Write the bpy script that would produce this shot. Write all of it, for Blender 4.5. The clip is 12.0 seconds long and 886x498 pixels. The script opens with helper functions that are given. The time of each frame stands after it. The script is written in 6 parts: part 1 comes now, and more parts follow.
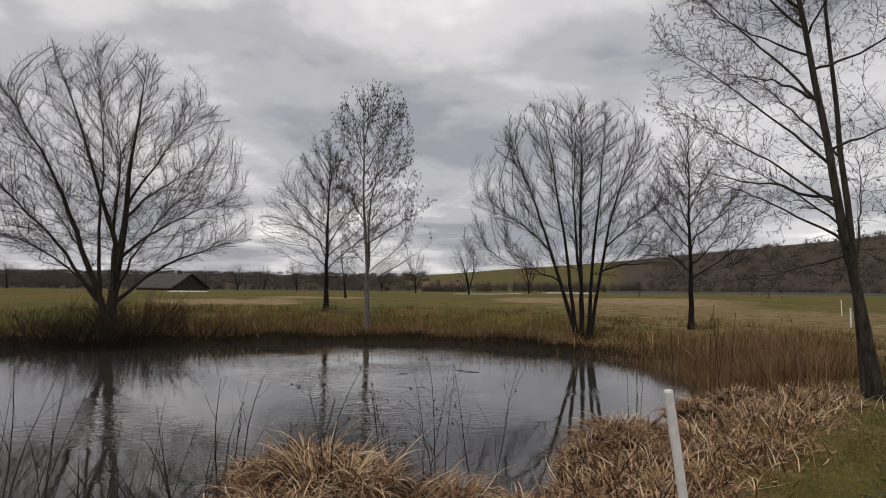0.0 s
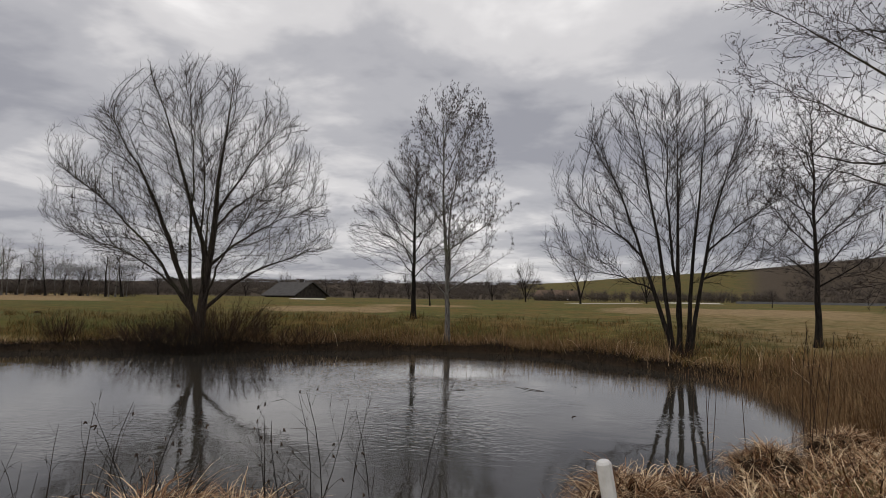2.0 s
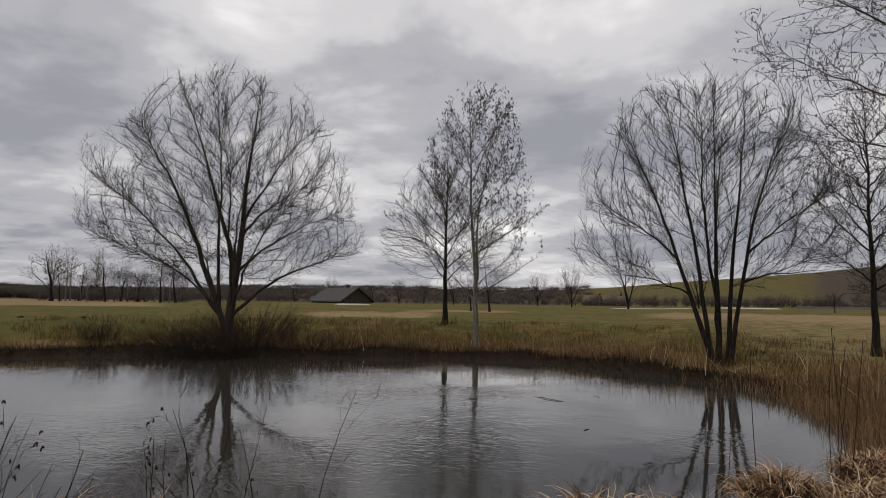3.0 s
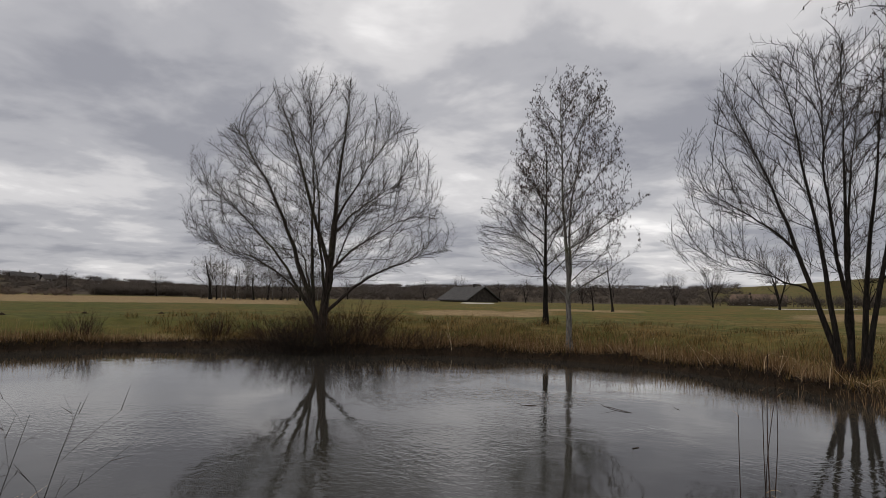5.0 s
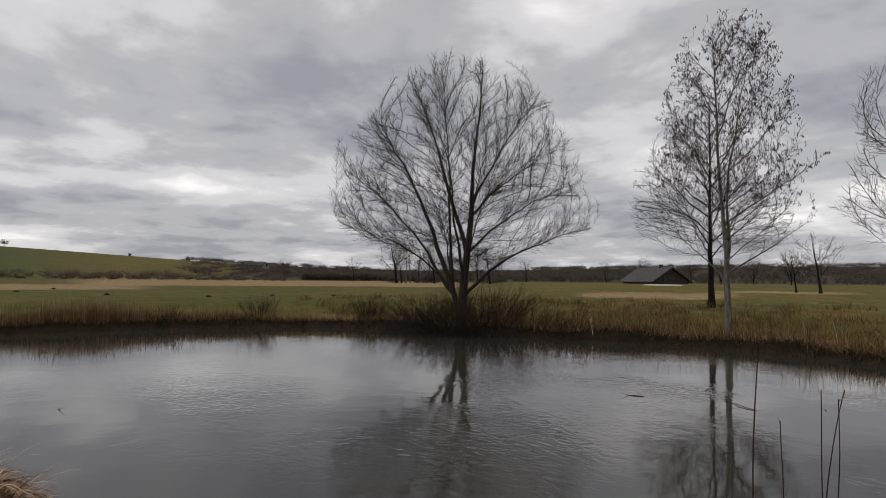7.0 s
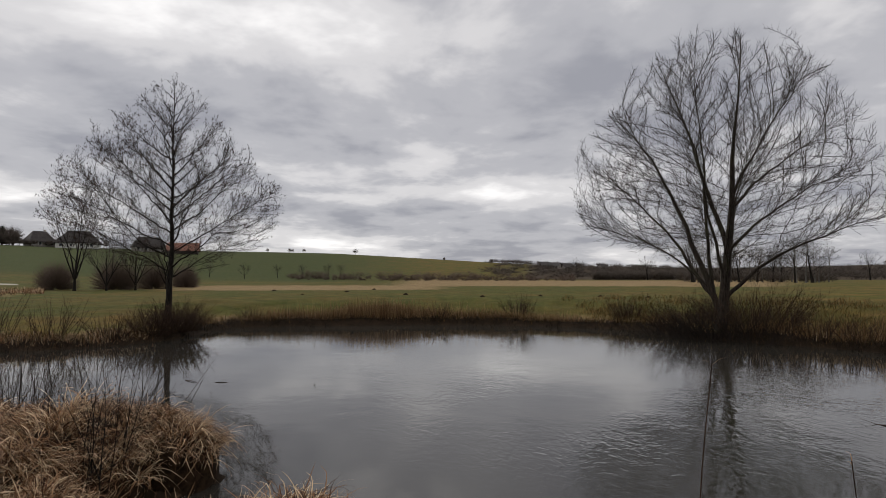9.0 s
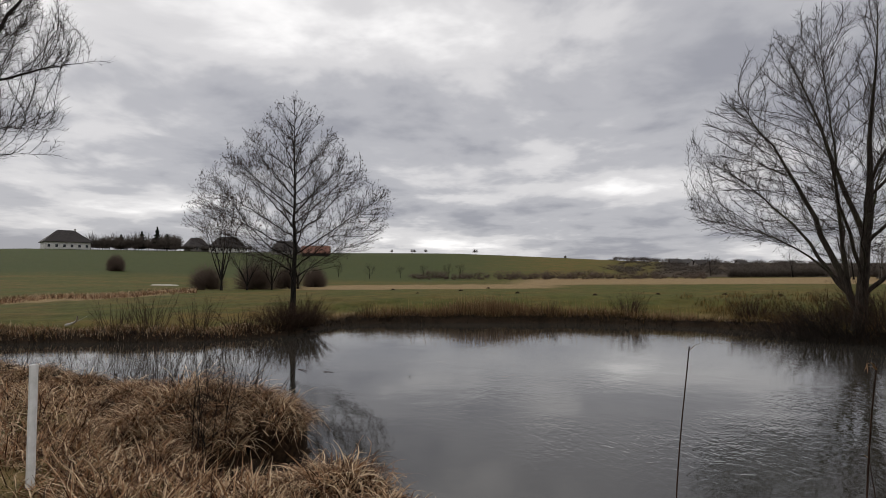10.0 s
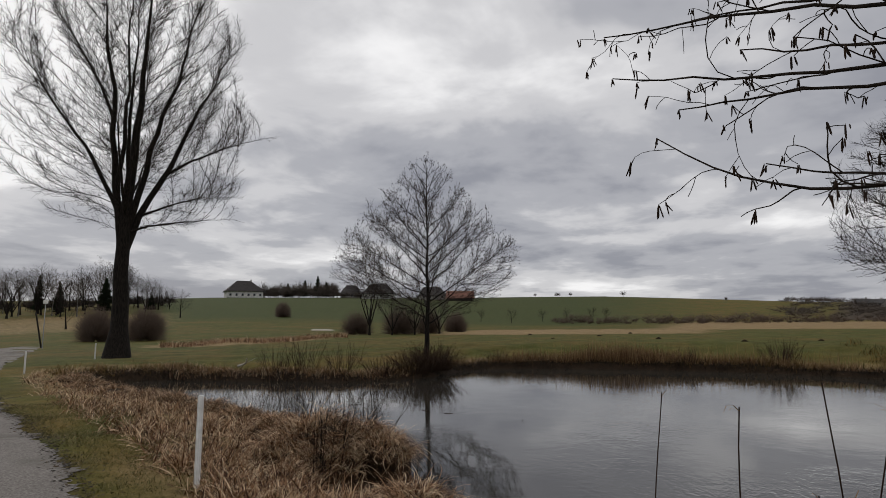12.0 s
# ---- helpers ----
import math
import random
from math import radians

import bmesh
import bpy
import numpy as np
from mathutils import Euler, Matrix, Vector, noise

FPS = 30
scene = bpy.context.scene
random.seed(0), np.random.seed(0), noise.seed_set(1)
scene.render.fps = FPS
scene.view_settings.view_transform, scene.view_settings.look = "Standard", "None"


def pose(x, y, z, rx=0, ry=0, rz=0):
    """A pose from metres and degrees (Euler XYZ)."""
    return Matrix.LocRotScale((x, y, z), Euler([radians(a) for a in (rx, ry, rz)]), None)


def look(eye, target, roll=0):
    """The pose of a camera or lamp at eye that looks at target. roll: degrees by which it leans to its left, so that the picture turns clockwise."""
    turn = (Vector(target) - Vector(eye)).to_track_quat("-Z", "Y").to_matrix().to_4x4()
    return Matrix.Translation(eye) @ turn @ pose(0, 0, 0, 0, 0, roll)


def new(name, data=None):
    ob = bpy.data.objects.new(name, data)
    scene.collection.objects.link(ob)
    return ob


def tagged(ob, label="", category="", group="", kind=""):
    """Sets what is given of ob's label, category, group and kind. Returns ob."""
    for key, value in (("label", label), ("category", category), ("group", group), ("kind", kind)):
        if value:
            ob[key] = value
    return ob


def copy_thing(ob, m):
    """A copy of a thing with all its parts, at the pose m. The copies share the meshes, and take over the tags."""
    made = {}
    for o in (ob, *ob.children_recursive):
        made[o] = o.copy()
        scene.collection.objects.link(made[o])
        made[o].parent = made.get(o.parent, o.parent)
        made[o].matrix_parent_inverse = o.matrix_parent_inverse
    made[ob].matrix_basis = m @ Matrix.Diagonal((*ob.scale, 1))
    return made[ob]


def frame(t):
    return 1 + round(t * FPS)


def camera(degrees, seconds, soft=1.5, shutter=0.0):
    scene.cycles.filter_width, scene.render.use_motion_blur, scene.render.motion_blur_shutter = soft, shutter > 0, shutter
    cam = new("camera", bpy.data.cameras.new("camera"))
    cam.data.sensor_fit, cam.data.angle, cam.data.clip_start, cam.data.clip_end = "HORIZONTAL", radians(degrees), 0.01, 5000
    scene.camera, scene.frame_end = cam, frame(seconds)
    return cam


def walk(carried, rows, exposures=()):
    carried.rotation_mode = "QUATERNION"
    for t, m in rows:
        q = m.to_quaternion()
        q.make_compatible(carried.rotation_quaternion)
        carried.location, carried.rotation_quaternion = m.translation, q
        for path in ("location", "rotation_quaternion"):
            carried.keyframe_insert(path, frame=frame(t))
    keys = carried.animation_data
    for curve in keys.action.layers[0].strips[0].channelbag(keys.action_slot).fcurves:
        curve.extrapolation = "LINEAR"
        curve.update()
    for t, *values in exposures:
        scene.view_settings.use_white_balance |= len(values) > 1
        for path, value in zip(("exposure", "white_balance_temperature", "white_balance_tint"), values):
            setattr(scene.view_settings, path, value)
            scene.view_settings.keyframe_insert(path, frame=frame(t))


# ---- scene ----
cam = camera(74.9, 12.0, soft=0.7)
PATH = [
    (0, (0.409, -0.205, 2.117), (0.196, 1.778, 2.264), 0.5),
    (0.5, (0.648, 0.158, 2.133), (0.348, 2.129, 2.284), 0.6),
    (1, (0.977, 0.57, 2.161), (0.576, 2.523, 2.316), 0.8),
    (1.5, (1.295, 0.894, 2.126), (0.795, 2.823, 2.293), 0.8),
    (2, (1.584, 1.257, 2.142), (0.984, 3.157, 2.314), 0.9),
    (2.5, (1.925, 1.632, 2.144), (1.243, 3.504, 2.326), 0.8),
    (3, (2.177, 2.033, 2.138), (1.425, 3.876, 2.326), 0.8),
    (3.2, (2.24, 2.211, 2.134), (1.457, 4.041, 2.326), 0.8),
    (4.8, (3.237, 3.385, 2.139), (2.125, 5.037, 2.324), 1.1),
    (5, (3.364, 3.546, 2.144), (2.215, 5.173, 2.322), 1.0),
    (5.5, (3.617, 3.923, 2.123), (2.358, 5.468, 2.285), 1.0),
    (6, (3.896, 4.36, 2.126), (2.525, 5.808, 2.273), 0.9),
    (6.5, (4.162, 4.723, 2.137), (2.69, 6.07, 2.269), 0.7),
    (6.7, (4.266, 4.881, 2.114), (2.745, 6.174, 2.237), 0.6),
    (8.3, (5.173, 6.361, 2.224), (3.268, 6.962, 2.326), 0.3),
    (8.5, (5.303, 6.496, 2.196), (3.369, 6.997, 2.304), 0.2),
    (9, (5.59, 6.843, 2.198), (3.612, 7.118, 2.303), 0.0),
    (9.5, (5.782, 7.207, 2.191), (3.784, 7.266, 2.276), -0.3),
    (9.9, (5.976, 7.463, 2.154), (3.981, 7.362, 2.252), -0.4),
    (10, (6.028, 7.523, 2.152), (4.036, 7.384, 2.256), -0.4),
    (10.5, (6.256, 7.852, 2.174), (4.284, 7.542, 2.307), -0.5),
    (11, (6.509, 8.094, 2.218), (4.567, 7.648, 2.393), -0.5),
    (11.5, (6.751, 8.265, 2.212), (4.84, 7.723, 2.447), -0.5),
    (12, (6.919, 8.475, 2.234), (5.034, 7.857, 2.493), -0.6),
]
walk(cam, [(t, look(eye, target, roll)) for t, eye, target, roll in PATH],
     exposures=[(0.0, 0.07, 6580, 10.4), (3.0, 0.0, 6560, 10.4), (6.0, -0.02, 6540, 10.3), (8.5, 0.07, 6540, 10.2), (10.5, 0.04, 6500, 10.0), (12.0, -0.14, 6430, 9.7)])

# ---- world, sun and exposure ----
SUN_AZ, SUN_EL = 150.0, 32.0
sky_world = bpy.data.worlds.new("overcast_sky")
scene.world = sky_world
sky_world.use_nodes = True


class Nodes:
    """Small helper to write node trees."""

    def __init__(self, tree):
        self.tree = tree
        tree.nodes.clear()

    def add(self, kind, inputs=(), **attrs):
        n = self.tree.nodes.new(kind)
        for k, v in attrs.items():
            setattr(n, k, v)
        for key, v in dict(inputs).items():
            self.put(n.inputs[key], v)
        return n

    def put(self, socket, v):
        if isinstance(v, bpy.types.NodeSocket):
            self.tree.links.new(v, socket)
        else:
            socket.default_value = v

    def math(self, op, a, b=0.0, c=0.0, clamp=False):
        n = self.add("ShaderNodeMath", {0: a, 1: b, 2: c}, operation=op, use_clamp=clamp)
        return n.outputs[0]

    def vec(self, op, a, b=(0, 0, 0)):
        n = self.add("ShaderNodeVectorMath", {0: a, 1: b}, operation=op)
        return n.outputs["Vector"]

    def noise(self, vector, scale, detail=4.0, rough=0.55, dist=0.0):
        n = self.add("ShaderNodeTexNoise", {"Vector": vector, "Scale": scale, "Detail": detail, "Roughness": rough, "Distortion": dist})
        return n.outputs["Fac"]

    def ramp(self, fac, stops, ease="LINEAR"):
        n = self.add("ShaderNodeValToRGB", {"Fac": fac})
        n.color_ramp.interpolation = ease
        el = n.color_ramp.elements
        while len(el) < len(stops):
            el.new(0.5)
        for e, (p, c) in zip(el, stops):
            e.position = p
            e.color = (*c, 1) if len(c) == 3 else c
        return n.outputs["Color"]

    def mix(self, fac, a, b, blend="MIX"):
        n = self.add("ShaderNodeMix", data_type="RGBA", blend_type=blend)
        self.put(n.inputs[0], fac)
        for sock, v in ((n.inputs[6], a), (n.inputs[7], b)):
            self.put(sock, (*v, 1) if isinstance(v, tuple) and len(v) == 3 else v)
        return n.outputs[2]

    def range(self, v, a, b, c=0.0, d=1.0, smooth=False):
        n = self.add("ShaderNodeMapRange", {0: v, 1: a, 2: b, 3: c, 4: d}, interpolation_type="SMOOTHSTEP" if smooth else "LINEAR")
        return n.outputs[0]


CLOUD_BANKS = [(66, 9.3, 14, 1.3, 0.10), (90, 3.2, 8, 1.0, 0.10), (115, 22, 8, 4, 0.06), (146, 12, 6, 4, 0.10), (98, 17, 12, 4, -0.08), (10, 19, 11, 6, -0.09), 
               (38, 25, 8, 6, 0.05), (12, 4, 20, 2, 0.05), (52, 20, 10, 4, -0.07), (132, 16, 6, 3, -0.06), (20, 21, 15, 9, -0.07), (125, 26, 14, 6, -0.04), (-8, 23, 17, 9, -0.06), (47, 24, 8, 7, 0.05), (20, 27, 14, 5, -0.05), (34, 22, 6, 8, -0.05), (14, 22, 8, 8, 0.045), (105, 27, 14, 5, 0.05), (138, 24, 10, 8, 0.04)]


def build_sky():
    g = Nodes(sky_world.node_tree)
    direction = g.add("ShaderNodeTexCoord").outputs["Generated"]
    sep = g.add("ShaderNodeSeparateXYZ", {0: direction})
    z = g.math("MAXIMUM", sep.outputs[2], 0.0)
    den = g.math("ADD", z, 0.13)
    flat = g.add("ShaderNodeCombineXYZ", {0: g.math("DIVIDE", sep.outputs[0], den), 1: g.math("DIVIDE", sep.outputs[1], den), 2: 0.0}).outputs[0]
    big = g.noise(g.vec("ADD", flat, (3.7, 1.3, 0.0)), 0.62, 5.0, 0.52, 0.25)
    fine = g.noise(g.vec("ADD", flat, (11.0, -4.0, 2.0)), 2.1, 5.0, 0.55, 0.2)
    cover = g.math("ADD", g.math("MULTIPLY", big, 0.66), g.math("MULTIPLY", fine, 0.34))
    # broad breaks and banks in the cloud deck: bearing, elevation, half widths, strength
    az = g.math("MULTIPLY", g.math("ARCTAN2", g.math("MULTIPLY", sep.outputs[0], -1.0), sep.outputs[1]), 57.29578)
    el = g.math("MULTIPLY", g.math("ARCSINE", sep.outputs[2]), 57.29578)
    cover = g.math("ADD", cover, g.range(el, 2.0, 27.0, -0.06, 0.035))
    for a0, e0, wa, we, amp in CLOUD_BANKS:
        u = g.math("DIVIDE", g.math("SUBTRACT", az, a0), wa)
        v = g.math("DIVIDE", g.math("SUBTRACT", el, e0), we)
        q = g.math("ADD", g.math("MULTIPLY", u, u), g.math("MULTIPLY", v, v))
        cover = g.math("ADD", cover, g.math("MULTIPLY", g.math("POWER", 2.718, g.math("MULTIPLY", q, -1.0)), amp))
    clouds = g.ramp(cover, [(0.36, (0.25, 0.254, 0.284)), (0.455, (0.358, 0.359, 0.382)), (0.53, (0.515, 0.508, 0.517)), (0.65, (0.80, 0.788, 0.782))], "EASE")
    sky = g.add("ShaderNodeTexSky", sky_type="NISHITA", sun_disc=False, sun_elevation=radians(SUN_EL), sun_rotation=radians(-SUN_AZ))
    clear = g.vec("SCALE", sky.outputs[0])
    clear.node.inputs["Scale"].default_value = 0.08
    lit = g.mix(0.97, clear, clouds)
    bg = g.add("ShaderNodeBackground", {"Color": lit, "Strength": 1.3})
    out = g.add("ShaderNodeOutputWorld")
    g.tree.links.new(bg.outputs[0], out.inputs[0])


build_sky()
sun = new("sun", bpy.data.lights.new("sun", "SUN"))
sun.data.energy, sun.data.angle, sun.data.color = 0.7, radians(25), (1.0, 0.97, 0.92)
az = radians(SUN_AZ)
sun.matrix_world = look((0, 0, 60), (0 + math.sin(az) * 60, -math.cos(az) * 60, 60 - 60 * math.tan(radians(SUN_EL))))

# ---- materials ----
def material(name, rough=0.8, spec=0.25):
    m = bpy.data.materials.new(name)
    m.use_nodes = True
    g = Nodes(m.node_tree)
    b = g.add("ShaderNodeBsdfPrincipled", {"Roughness": rough, "Specular IOR Level": spec})
    out = g.add("ShaderNodeOutputMaterial")
    g.tree.links.new(b.outputs[0], out.inputs[0])
    return m, g, b


def bump(g, b, height, strength=0.4, distance=0.02):
    n = g.add("ShaderNodeBump", {"Height": height, "Strength": strength, "Distance": distance})
    g.tree.links.new(n.outputs[0], b.inputs["Normal"])


def bark_material(name, dark, light, moss=0.0):
    m, g, b = material(name, 0.9, 0.15)
    co = g.add("ShaderNodeTexCoord").outputs["Object"]
    mp = g.add("ShaderNodeMapping", {"Vector": co, "Scale": (9, 9, 1.6)}).outputs[0]
    n1 = g.noise(mp, 2.2, 6, 0.65)
    n2 = g.noise(co, 0.9, 3)
    col = g.ramp(n1, [(0.35, dark), (0.65, light)])
    if moss:
        col = g.mix(g.math("MULTIPLY", g.range(n2, 0.5, 0.68), moss), col, (0.09, 0.10, 0.04))
    g.put(b.inputs["Base Color"], col)
    bump(g, b, n1, 0.7, 0.03)
    return m


def blade_material(name, stops, rough=0.75):
    m, g, b = material(name, rough, 0.2)
    isl = g.add("ShaderNodeNewGeometry").outputs["Random Per Island"]
    co = g.add("ShaderNodeTexCoord").outputs["Object"]
    n = g.noise(co, 1.3, 3)
    f = g.math("ADD", g.math("MULTIPLY", isl, 0.75), g.math("MULTIPLY", n, 0.25))
    g.put(b.inputs["Base Color"], g.ramp(f, stops))
    return m


BARK_DARK = bark_material("dark_bark", (0.007, 0.006, 0.005), (0.028, 0.0225, 0.0185))
BARK_GREY = bark_material("grey_bark", (0.05, 0.045, 0.04), (0.21, 0.195, 0.175), 0.5)
BARK_ALDER = bark_material("alder_bark", (0.018, 0.015, 0.0125), (0.07, 0.058, 0.047), 0.15)
BARK_WILLOW = bark_material("willow_bark", (0.016, 0.013, 0.011), (0.065, 0.052, 0.041), 0.3)
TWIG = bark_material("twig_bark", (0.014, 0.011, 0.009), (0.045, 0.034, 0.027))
# far twigs: greyer, lighter bark with slight distance haze mixed into the colour
TWIG_HAZED = bark_material("hazed_twig_bark", (0.05, 0.04, 0.034), (0.11, 0.09, 0.073))
BRUSH = bark_material("brown_brush", (0.022, 0.013, 0.009), (0.085, 0.052, 0.034))
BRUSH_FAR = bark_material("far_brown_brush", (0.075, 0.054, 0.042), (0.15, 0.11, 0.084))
CATKIN = bark_material("catkin", (0.02, 0.014, 0.011), (0.06, 0.036, 0.024))
# random straw tones; the dark end also stands in for shade between blades
STRAW = blade_material("dry_sedge", [(0.13, (0.028, 0.013, 0.007)), (0.34, (0.105, 0.046, 0.021)), (0.55, (0.36, 0.2, 0.1)), (0.82, (0.78, 0.6, 0.39))])
REED = blade_material("dead_reed", [(0.15, (0.07, 0.036, 0.018)), (0.5, (0.20, 0.112, 0.05)), (0.85, (0.40, 0.27, 0.14))])
ROUGH_GRASS = blade_material("rough_meadow_grass", [(0.2, (0.045, 0.04, 0.011)), (0.5, (0.112, 0.074, 0.02)), (0.85, (0.28, 0.165, 0.062))])
LAWN_GRASS = blade_material("verge_grass", [(0.2, (0.055, 0.058, 0.016)), (0.55, (0.115, 0.105, 0.032)), (0.85, (0.30, 0.225, 0.11))])


def ground_material():
    m, g, b = material("turf_and_soil", 0.95, 0.1)
    co = g.add("ShaderNodeTexCoord").outputs["Object"]
    attr = g.add("ShaderNodeAttribute", attribute_name="zone")
    zone = attr.outputs["Color"]
    sp = g.add("ShaderNodeSeparateColor", {0: zone})
    n1 = g.noise(co, 0.12, 5, 0.6)
    n2 = g.noise(co, 1.1, 5, 0.65)
    n3 = g.noise(co, 14.0, 4, 0.7)
    f = g.math("ADD", g.math("MULTIPLY", n2, 0.5), g.math("MULTIPLY", n3, 0.5))
    lawn = g.ramp(f, [(0.36, (0.05, 0.054, 0.011)), (0.52, (0.098, 0.096, 0.02)), (0.66, (0.165, 0.14, 0.038))])
    lawn = g.mix(g.range(g.math("ADD", g.math("MULTIPLY", n1, 0.6), g.math("MULTIPLY", g.noise(co, 0.42, 4, 0.6), 0.4)), 0.44, 0.6), lawn, g.ramp(f, [(0.36, (0.092, 0.066, 0.016)), (0.64, (0.22, 0.138, 0.042))]))
    tan = g.ramp(f, [(0.36, (0.17, 0.11, 0.05)), (0.64, (0.36, 0.26, 0.135))])
    # bank mud, darkened further to paint in the shadow below the overhang
    mud_and_shade = g.ramp(f, [(0.36, (0.012, 0.008, 0.005)), (0.64, (0.05, 0.033, 0.02))])
    wood = g.ramp(f, [(0.36, (0.042, 0.031, 0.021)), (0.64, (0.1, 0.074, 0.048))])
    crop = g.ramp(f, [(0.36, (0.038, 0.053, 0.015)), (0.64, (0.074, 0.09, 0.03))])
    wob = g.math("MULTIPLY", g.math("SUBTRACT", n2, 0.5), 0.7)
    col = g.mix(attr.outputs["Alpha"], lawn, crop)
    col = g.mix(g.range(g.math("ADD", sp.outputs[1], wob), 0.3, 0.7), col, tan)
    col = g.mix(g.range(g.math("ADD", sp.outputs[2], wob), 0.35, 0.65), col, wood)
    col = g.mix(g.range(g.math("ADD", sp.outputs[0], wob), 0.35, 0.65), col, mud_and_shade)
    g.put(b.inputs["Base Color"], col)
    bump(g, b, f, 0.8, 0.06)
    return m


def water_material():
    m, g, b = material("pond_water", 0.012, 0.5)
    b.inputs["Base Color"].default_value = (0.044, 0.04, 0.033, 1)
    b.inputs["IOR"].default_value = 1.48
    co = g.add("ShaderNodeTexCoord").outputs["Object"]
    open_water = g.add("ShaderNodeAttribute", attribute_name="open_water").outputs["Fac"]
    mp = g.add("ShaderNodeMapping", {"Vector": co, "Rotation": (0, 0, radians(35)), "Scale": (1.1, 1.65, 1.0)}).outputs[0]
    rip = g.noise(mp, 4.6, 2, 0.5, 0.9)
    fine = g.noise(mp, 13.0, 2, 0.5, 0.4)
    swell = g.noise(co, 1.7, 2, 0.5)
    patch = g.range(g.noise(g.vec("ADD", co, (3.0, 7.0, 0.0)), 0.17, 3, 0.55), 0.42, 0.6, 0.05, 1.0, True)
    wind = g.math("MULTIPLY", patch, open_water)
    h = g.math("ADD", g.math("MULTIPLY", g.math("MULTIPLY", rip, wind), 0.011), g.math("MULTIPLY", swell, 0.0022))
    h = g.math("ADD", h, g.math("MULTIPLY", g.math("MULTIPLY", fine, g.math("ADD", wind, 0.12)), 0.0016))
    bump(g, b, h, 1.0, 1.0)
    return m


def gravel_material():
    m, g, b = material("pale_gravel", 0.9, 0.2)
    co = g.add("ShaderNodeTexCoord").outputs["Object"]
    n1 = g.noise(co, 0.7, 4)
    n2 = g.noise(co, 40.0, 4, 0.7)
    v = g.add("ShaderNodeTexVoronoi", {"Vector": co, "Scale": 45.0}).outputs["Distance"]
    col = g.ramp(n2, [(0.3, (0.12, 0.105, 0.09)), (0.7, (0.34, 0.31, 0.28))])
    col = g.mix(g.range(n1, 0.5, 0.7), col, (0.13, 0.115, 0.095))
    g.put(b.inputs["Base Color"], col)
    bump(g, b, g.math("ADD", v, n2), 0.6, 0.02)
    return m


def plain_material(name, a, bcol, rough=0.7, scale=3.0, spec=0.3):
    m, g, b = material(name, rough, spec)
    co = g.add("ShaderNodeTexCoord").outputs["Object"]
    n = g.noise(co, scale, 5, 0.65)
    g.put(b.inputs["Base Color"], g.ramp(n, [(0.35, a), (0.65, bcol)]))
    bump(g, b, n, 0.25, 0.01)
    return m


GROUND, WATER, GRAVEL = ground_material(), water_material(), gravel_material()
WHITE_POST = plain_material("white_painted_wood", (0.62, 0.61, 0.58), (0.8, 0.79, 0.77), 0.55, 9.0)

# ---- mesh helpers ----
rng = np.random.default_rng(7)


def unit(v):
    return v / np.maximum(np.linalg.norm(v, axis=-1, keepdims=True), 1e-9)


class Build:
    """Collects vertices and faces of one mesh."""

    def __init__(self):
        self.v, self.q, self.t, self.n = [], [], [], 0

    def add(self, verts, quads=None, tris=None):
        if quads is not None and len(quads):
            self.q.append(np.asarray(quads) + self.n)
        if tris is not None and len(tris):
            self.t.append(np.asarray(tris) + self.n)
        self.v.append(np.asarray(verts, float).reshape(-1, 3))
        self.n += len(self.v[-1])
        return self

    def mesh(self, name, mat, smooth=True):
        v = np.concatenate(self.v)
        q = np.concatenate(self.q) if self.q else np.zeros((0, 4), int)
        t = np.concatenate(self.t) if self.t else np.zeros((0, 3), int)
        me = bpy.data.meshes.new(name)
        me.vertices.add(len(v))
        me.vertices.foreach_set("co", v.astype(np.float32).ravel())
        me.loops.add(q.size + t.size)
        me.loops.foreach_set("vertex_index", np.concatenate([q.ravel(), t.ravel()]).astype(np.int32))
        me.polygons.add(len(q) + len(t))
        start = np.concatenate([np.arange(len(q)) * 4, q.size + np.arange(len(t)) * 3])
        me.polygons.foreach_set("loop_start", start.astype(np.int32))
        me.polygons.foreach_set("use_smooth", np.full(len(q) + len(t), smooth))
        me.materials.append(mat)
        me.update(calc_edges=True)
        return me


def part(name, build, mat, parent=None, label="", smooth=True):
    ob = new(name, build.mesh(name, mat, smooth) if isinstance(build, Build) else build)
    if parent is not None:
        ob.parent = parent
    return tagged(ob, label)


def thing(name, x, y, z, label, category, group="", kind=""):
    e = new(name)
    e.location = (x, y, z)
    e.empty_display_size = 0.2
    return tagged(e, label, category, group, kind)


def tubes(P, R, sides, build):
    """Tapered tubes along N polylines of K points."""
    N, K, _ = P.shape
    T = np.empty_like(P)
    T[:, 1:-1] = P[:, 2:] - P[:, :-2]
    T[:, 0], T[:, -1] = P[:, 1] - P[:, 0], P[:, -1] - P[:, -2]
    T = unit(T)
    ref = np.where(np.abs(T[:, :1, 2:]) > 0.9, np.array([1.0, 0, 0]), np.array([0, 0, 1.0]))
    U = unit(np.cross(T, np.broadcast_to(ref, T.shape)))
    V = np.cross(T, U)
    a = np.arange(sides) * 2 * np.pi / sides
    ring = P[:, :, None] + R[:, :, None, None] * (np.cos(a)[:, None] * U[:, :, None] + np.sin(a)[:, None] * V[:, :, None])
    idx = np.arange(N * K * sides).reshape(N, K, sides)
    nx = np.roll(idx, -1, axis=2)
    quads = np.stack([idx[:, :-1], nx[:, :-1], nx[:, 1:], idx[:, 1:]], -1).reshape(-1, 4)
    build.add(ring, quads)


